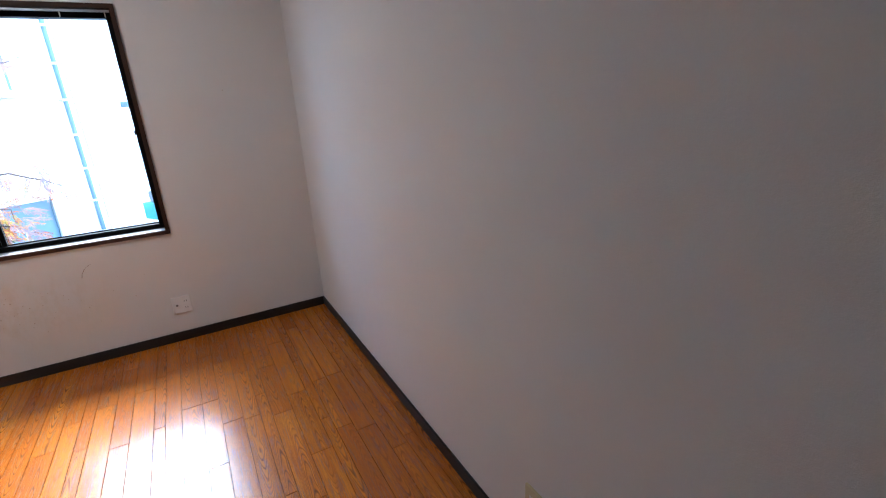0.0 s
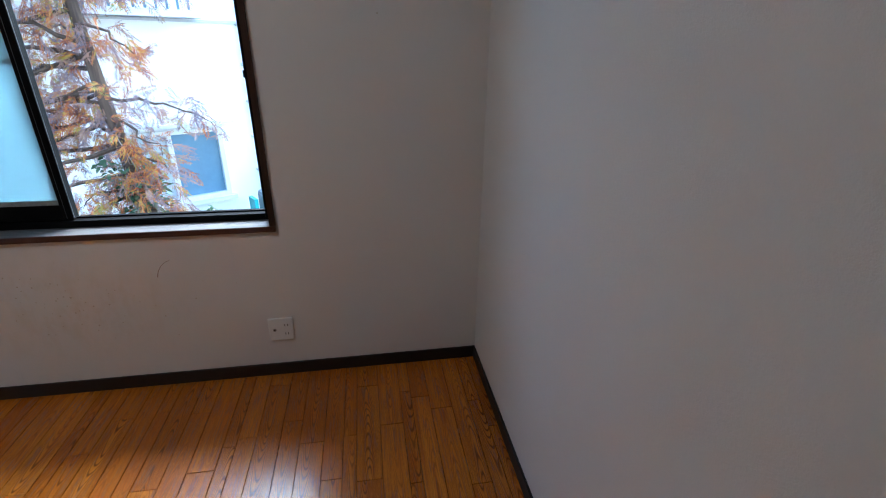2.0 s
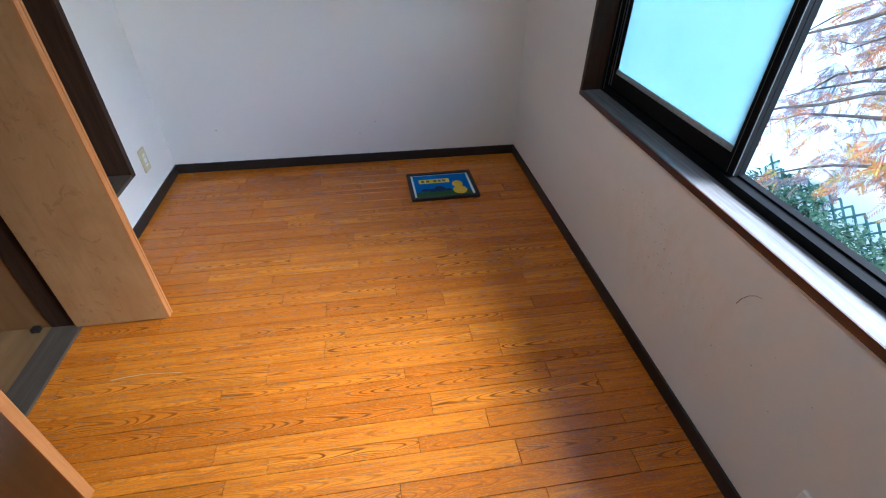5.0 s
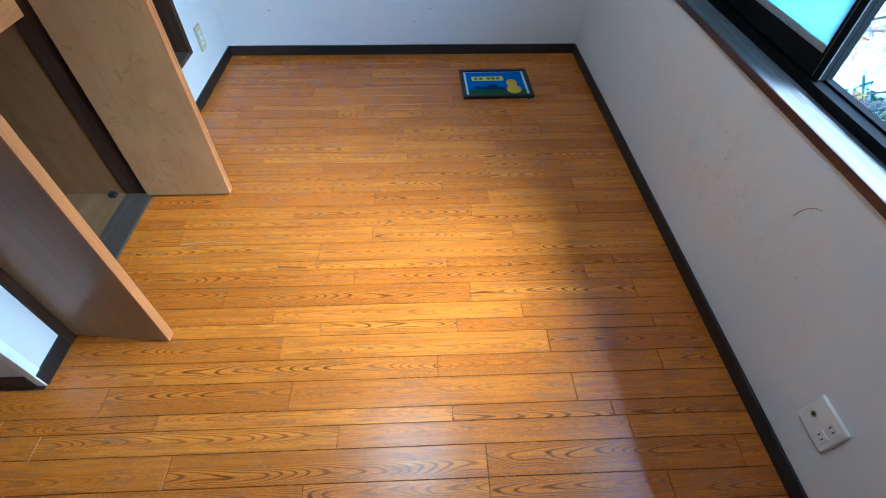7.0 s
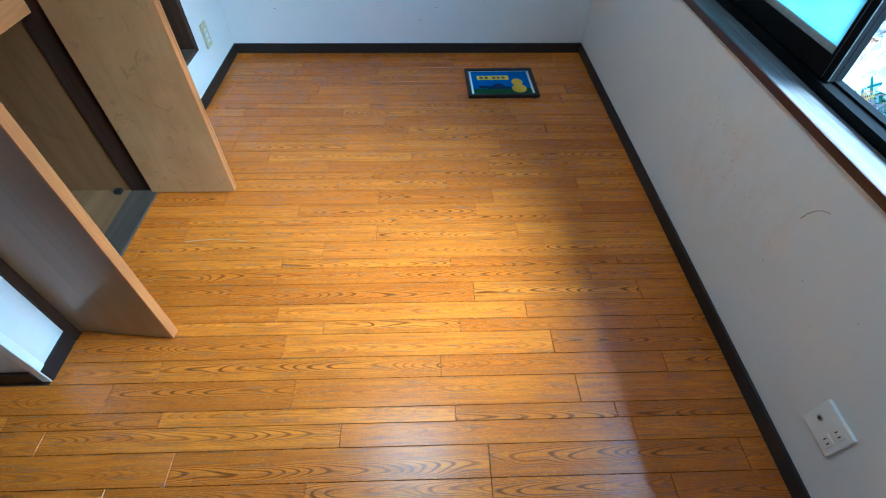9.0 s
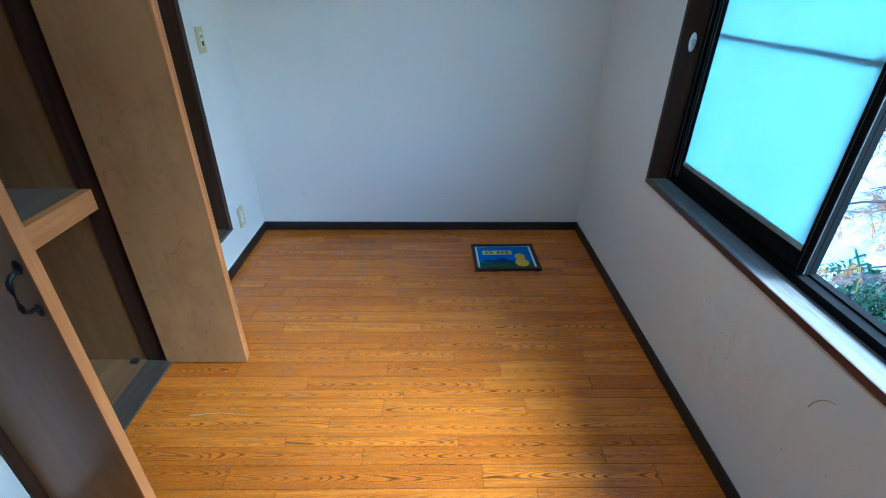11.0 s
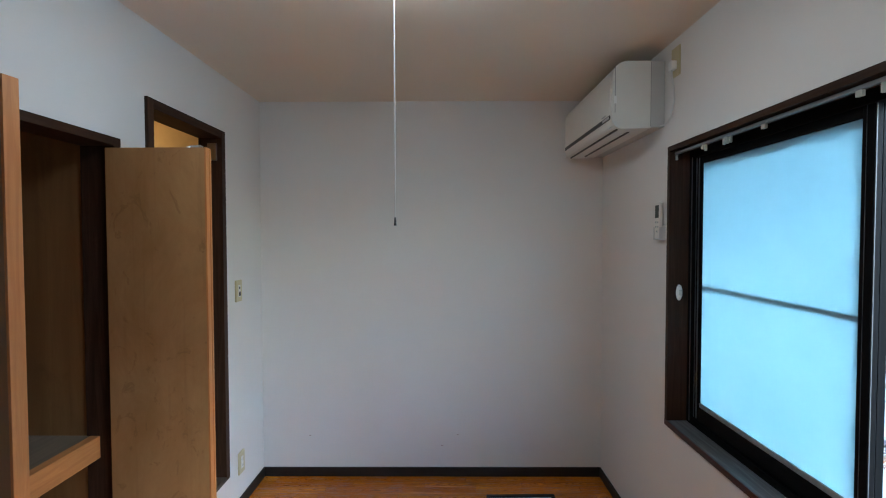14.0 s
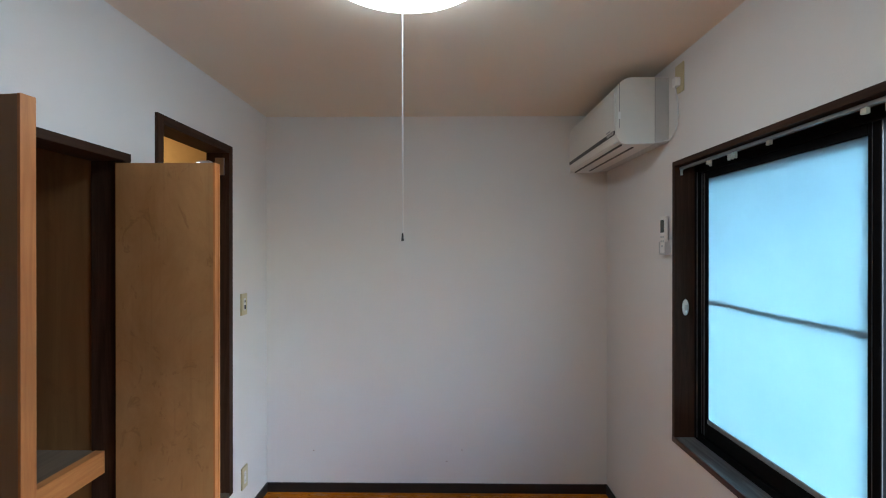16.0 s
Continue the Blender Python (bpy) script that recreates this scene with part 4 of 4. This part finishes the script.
hbox("cabinet_body", STUCCO, 0.42, 0.95, -1.00, -0.55, GZ, -0.62, cart, "", 0.01)
hbox("cabinet_top", ALU, 0.38, 0.99, -1.04, -0.52, -0.62, -0.58, cart)
hbox("tank", GREYP, 0.70, 0.92, -0.85, -0.60, -0.58, -0.18, cart, "grey rounded tank", 0.05)
hbox("teal_frame", TEAL, 0.60, 0.64, -0.80, -0.62, -0.58, -0.25, cart)

BARK = wood("tree_bark", (0.05, 0.034, 0.026), (0.13, 0.09, 0.065), 0.9, "z", 1.0)


def leaf_mat(name, stops):
    m = Mat(name, 0.6)
    g = m.node("NewGeometry")
    clump = m.noise(m.coords(), 7.0, 2, 0.5)
    mixed = m.math("ADD", m.math("MULTIPLY", m.math("SUBTRACT", clump, 0.5), 2.2), m.math("MULTIPLY", g.outputs["Random Per Island"], 0.7))
    c = m.ramp(m.math("ADD", mixed, 0.15), stops)
    m.colour(c)
    out = m.t.nodes["Material Output"]
    tr = m.node("BsdfTranslucent")
    mx = m.node("MixShader", Fac=0.3)
    m.link(c, tr.inputs["Color"])
    m.link(m.b.outputs[0], mx.inputs[1])
    m.link(tr.outputs[0], mx.inputs[2])
    m.link(mx.outputs[0], out.inputs["Surface"])
    return m.m


RUST = leaf_mat("autumn_needles", [(0.0, (0.16, 0.085, 0.08)), (0.25, (0.34, 0.10, 0.055)), (0.45, (0.50, 0.16, 0.05)), (0.65, (0.58, 0.26, 0.06)), (0.82, (0.54, 0.38, 0.07)), (1.0, (0.26, 0.28, 0.08))])
FADED = leaf_mat("faded_needles", [(0.0, (0.16, 0.15, 0.19)), (0.35, (0.27, 0.22, 0.25)), (0.6, (0.33, 0.20, 0.17)), (1.0, (0.42, 0.27, 0.19))])
VINE = plain("pale_vine", (0.32, 0.29, 0.25), 0.8)
GREEN = leaf_mat("shrub_leaves", [(0.0, (0.03, 0.07, 0.035)), (0.4, (0.055, 0.115, 0.058)), (0.8, (0.10, 0.165, 0.085)), (1.0, (0.26, 0.31, 0.21))])


class Cloud:
    """Collects many small leaves as one mesh."""

    def __init__(self):
        self.v, self.f = [], []

    def blade(self, p, d, n, length, width):
        s = d.cross(n).normalized() * width
        k = len(self.v)
        mid = p + d * (length * 0.5) + n * (length * 0.06)
        self.v += [p, mid + s, p + d * length - n * (length * 0.08), mid - s]
        self.f.append((k, k + 1, k + 2, k + 3))

    def spray(self, p, d, length, rnd, width=0.0055):
        """A feathery twig: a thin axis with needles on both sides."""
        d = d.normalized()
        n = Vector((rnd.uniform(-1, 1), rnd.uniform(-1, 1), rnd.uniform(-0.4, 0.8))).normalized()
        side = d.cross(n).normalized()
        self.blade(p, d, side, length, width * 0.35)
        steps = max(4, int(length / 0.012))
        for i in range(steps):
            s = (i + 0.5) / steps
            q = p + d * (length * s)
            ln = length * 0.42 * (1 - 0.6 * s) * rnd.uniform(0.7, 1.2)
            for sg in (-1, 1):
                e = (side * sg + d * 0.75 + n * rnd.uniform(-0.25, 0.25) - Vector((0, 0, 0.4))).normalized()
                self.blade(q, e, n, ln, width * 0.55)

    def build(self, name):
        me = bpy.data.meshes.new(name)
        me.from_pydata([tuple(v) for v in self.v], [], self.f)
        return me


def conifer():
    rnd = random.Random(11)
    tree = thing("conifer_tree", (1.02, 2.5, GZ), "autumn conifer with rusty feathery foliage and ivy on the trunk", "tree")
    trunk = [Vector((1.13, 2.50, GZ - 0.05)), Vector((1.07, 2.50, -0.7)), Vector((0.94, 2.52, 0.1)), Vector((0.85, 2.52, 0.8)), Vector((0.78, 2.54, 1.6)), Vector((0.74, 2.55, 2.4)), Vector((0.72, 2.55, 3.4)), Vector((0.72, 2.55, 4.6))]
    part("trunk", tube(trunk, 0.078, 12, 0.2), BARK, tree, "brown furrowed trunk", True)
    needles, faded = Cloud(), Cloud()

    def at(z):
        for a, b in zip(trunk, trunk[1:]):
            if a.z <= z <= b.z:
                return a.lerp(b, (z - a.z) / (b.z - a.z))
        return trunk[-1]

    def bough(z, a, reach, rise, old):
        """A drooping limb with hanging sprays; old ones carry faded needles."""
        base = at(z)
        out = Vector((math.cos(a), math.sin(a) * 0.7, rise)).normalized()
        pts = [base]
        for k in range(1, 8):
            s = k / 7
            pts.append(base + out * (reach * s) + Vector((rnd.uniform(-0.04, 0.04), rnd.uniform(-0.04, 0.04), -0.26 * s * s * reach + rnd.uniform(-0.03, 0.03))))
        part("limb", tube(pts, 0.012 + 0.006 * reach, 5, 0.2), BARK, tree)
        for k in range(1, 8):
            for _ in range(6):
                p = pts[k - 1].lerp(pts[k], rnd.random()) + Vector((rnd.gauss(0, 0.06), rnd.gauss(0, 0.06), rnd.gauss(-0.03, 0.085)))
                d = (out * 0.5 + Vector((rnd.uniform(-1, 1), rnd.uniform(-1, 1), rnd.uniform(-1.4, 0.5)))).normalized()
                cloud = faded if rnd.random() < old else needles
                ln = rnd.uniform(0.07, 0.19)
                cloud.spray(p, d, ln, rnd, 0.0062)
                for f in (0.45, 0.8):
                    if rnd.random() < 0.7:
                        e = (d + Vector((rnd.uniform(-0.9, 0.9), rnd.uniform(-0.9, 0.9), rnd.uniform(-1.1, 0.2)))).normalized()
                        cloud.spray(p + d * ln * f, e, rnd.uniform(0.07, 0.16), rnd, 0.0062)

    z = -0.05
    while z < 4.4:
        a = rnd.uniform(0, 2 * math.pi)
        reach = rnd.uniform(0.5, 1.15)
        if rnd.random() < 0.5 and z < 2.6:
            a = math.pi + rnd.uniform(-0.75, 0.75)
            reach = rnd.uniform(0.8, 1.75)
        if math.cos(a) > 0.1:
            reach = min(reach, 0.26 if z < 0.45 else 0.48)
        bough(z, a, reach, rnd.uniform(-0.35, 0.5), 0.25 + 0.35 * rnd.random())
        z += rnd.uniform(0.06, 0.105)
    for z, a, reach, rise in ((0.35, 3.3, 1.5, -0.05), (0.60, 2.95, 1.7, -0.10), (0.80, 3.1, 1.5, -0.25), (1.05, 3.35, 1.8, -0.15), (1.3, 3.0, 1.7, -0.2), (0.98, 0.1, 0.78, -0.02), (1.75, 0.2, 0.85, 0.45), (1.9, -0.3, 0.7, 0.3)):
        bough(z, a, reach, rise, 0.8)
    for name, cloud, material, label in (("crown", needles, RUST, "rust and ochre needle sprays"), ("crown_faded", faded, FADED, "faded grey-brown needle sprays")):
        ob = new(name, cloud.build(name))
        ob.data.materials.append(material)
        ob.parent, ob.matrix_parent_inverse = tree, tree.matrix_basis.inverted()
        tagged(ob, label, kind="stuff")
    for k in range(3):
        pts = [at(zz) + Vector((0.10 * math.cos(2.2 * zz + 2 * k) + 0.03, -0.11 - 0.03 * k, 0)) for zz in [-0.9 + 0.16 * q for q in range(11 - 2 * k)]]
        part("vine", tube(pts, 0.008, 5, 0.5), VINE, tree, "pale climbing vine stem", True)
    ivy = Cloud()
    for _ in range(1500):
        zz = GZ + (rnd.random() ** 1.3) * 1.75
        a = rnd.uniform(0, 2 * math.pi)
        r = 0.09 + rnd.random() * 0.13
        p = at(zz) + Vector((math.cos(a) * r, math.sin(a) * r, 0))
        d = Vector((math.cos(a + rnd.uniform(-1, 1)), math.sin(a), rnd.uniform(-0.8, 0.4))).normalized()
        ivy.blade(p, d, Vector((rnd.uniform(-1, 1), rnd.uniform(-1, 1), 1)).normalized(), rnd.uniform(0.04, 0.08), rnd.uniform(0.015, 0.03))
    ob = new("ivy", ivy.build("ivy"))
    ob.data.materials.append(GREEN)
    ob.parent, ob.matrix_parent_inverse = tree, tree.matrix_basis.inverted()
    tagged(ob, "dark green ivy leaves", kind="stuff")


def shrub(name, c, size, count, seed, label, big=1.0):
    rnd = random.Random(seed)
    e = thing(name, (c[0], c[1], GZ), label, "shrub")
    for _ in range(9):
        t = Vector((c[0] + rnd.uniform(-0.7, 0.7) * size[0], c[1] + rnd.uniform(-0.7, 0.7) * size[1], c[2] + rnd.uniform(0, 0.6) * size[2]))
        limb = tube([(c[0] + rnd.uniform(-0.1, 0.1), c[1], GZ - 0.02), ((c[0] + t.x) / 2, (c[1] + t.y) / 2, (GZ + t.z) / 2 + 0.1), t], 0.014, 5, 0.3)
        part("stem", limb, BARK, e)
    cl = Cloud()
    for _ in range(count):
        a, b, r = rnd.uniform(0, 2 * math.pi), rnd.uniform(-1, 1), rnd.random() ** 0.4
        s = math.sqrt(1 - b * b)
        lump = 1 + 0.3 * noise.noise(Vector((3 * math.cos(a), 3 * math.sin(a), 2 * b + seed)))
        p = Vector((c[0] + size[0] * r * s * math.cos(a) * lump, c[1] + size[1] * r * s * math.sin(a) * lump, c[2] + size[2] * r * b * lump))
        d = Vector((rnd.uniform(-1, 1), rnd.uniform(-1, 1), rnd.uniform(-0.6, 0.6))).normalized()
        ln = rnd.uniform(0.05, 0.10) * big
        cl.blade(p, d, Vector((rnd.uniform(-0.6, 0.6), rnd.uniform(-0.6, 0.6), 1)).normalized(), ln, ln * 0.24)
    ob = new("foliage", cl.build("foliage"))
    ob.data.materials.append(GREEN)
    ob.parent, ob.matrix_parent_inverse = e, e.matrix_basis.inverted()
    tagged(ob, kind="stuff")


conifer()
shrub("evergreen_shrub", (1.50, 2.45, -0.62), (0.42, 0.35, 0.62), 2600, 3, "dense dark evergreen shrub beside the tree")
shrub("evergreen_shrub", (0.45, 2.75, -0.95), (0.50, 0.25, 0.32), 1600, 4, "low evergreen shrub along the lattice", 0.8)
shrub("evergreen_shrub", (-0.35, 2.85, -0.92), (0.55, 0.25, 0.33), 1600, 5, "low evergreen shrub along the lattice", 0.8)
fence = thing("lattice_fence", (0.3, 2.95, GZ), "dark green diamond lattice fence behind the shrubs", "fence")
LAT = plain("green_lattice", (0.03, 0.10, 0.085), 0.6)
for k in range(-14, 15):
    for sg in (1, -1):
        bm = bmesh.new()
        mid = Matrix.Translation((0.3 + 0.12 * k, 2.95 + 0.006 * sg, -0.92)) @ Matrix.Rotation(radians(45 * sg), 4, "Y")
        box(bm, -0.009, 0.009, -0.004, 0.004, -0.42, 0.42, turn=mid)
        part("slat", bm, LAT, fence)
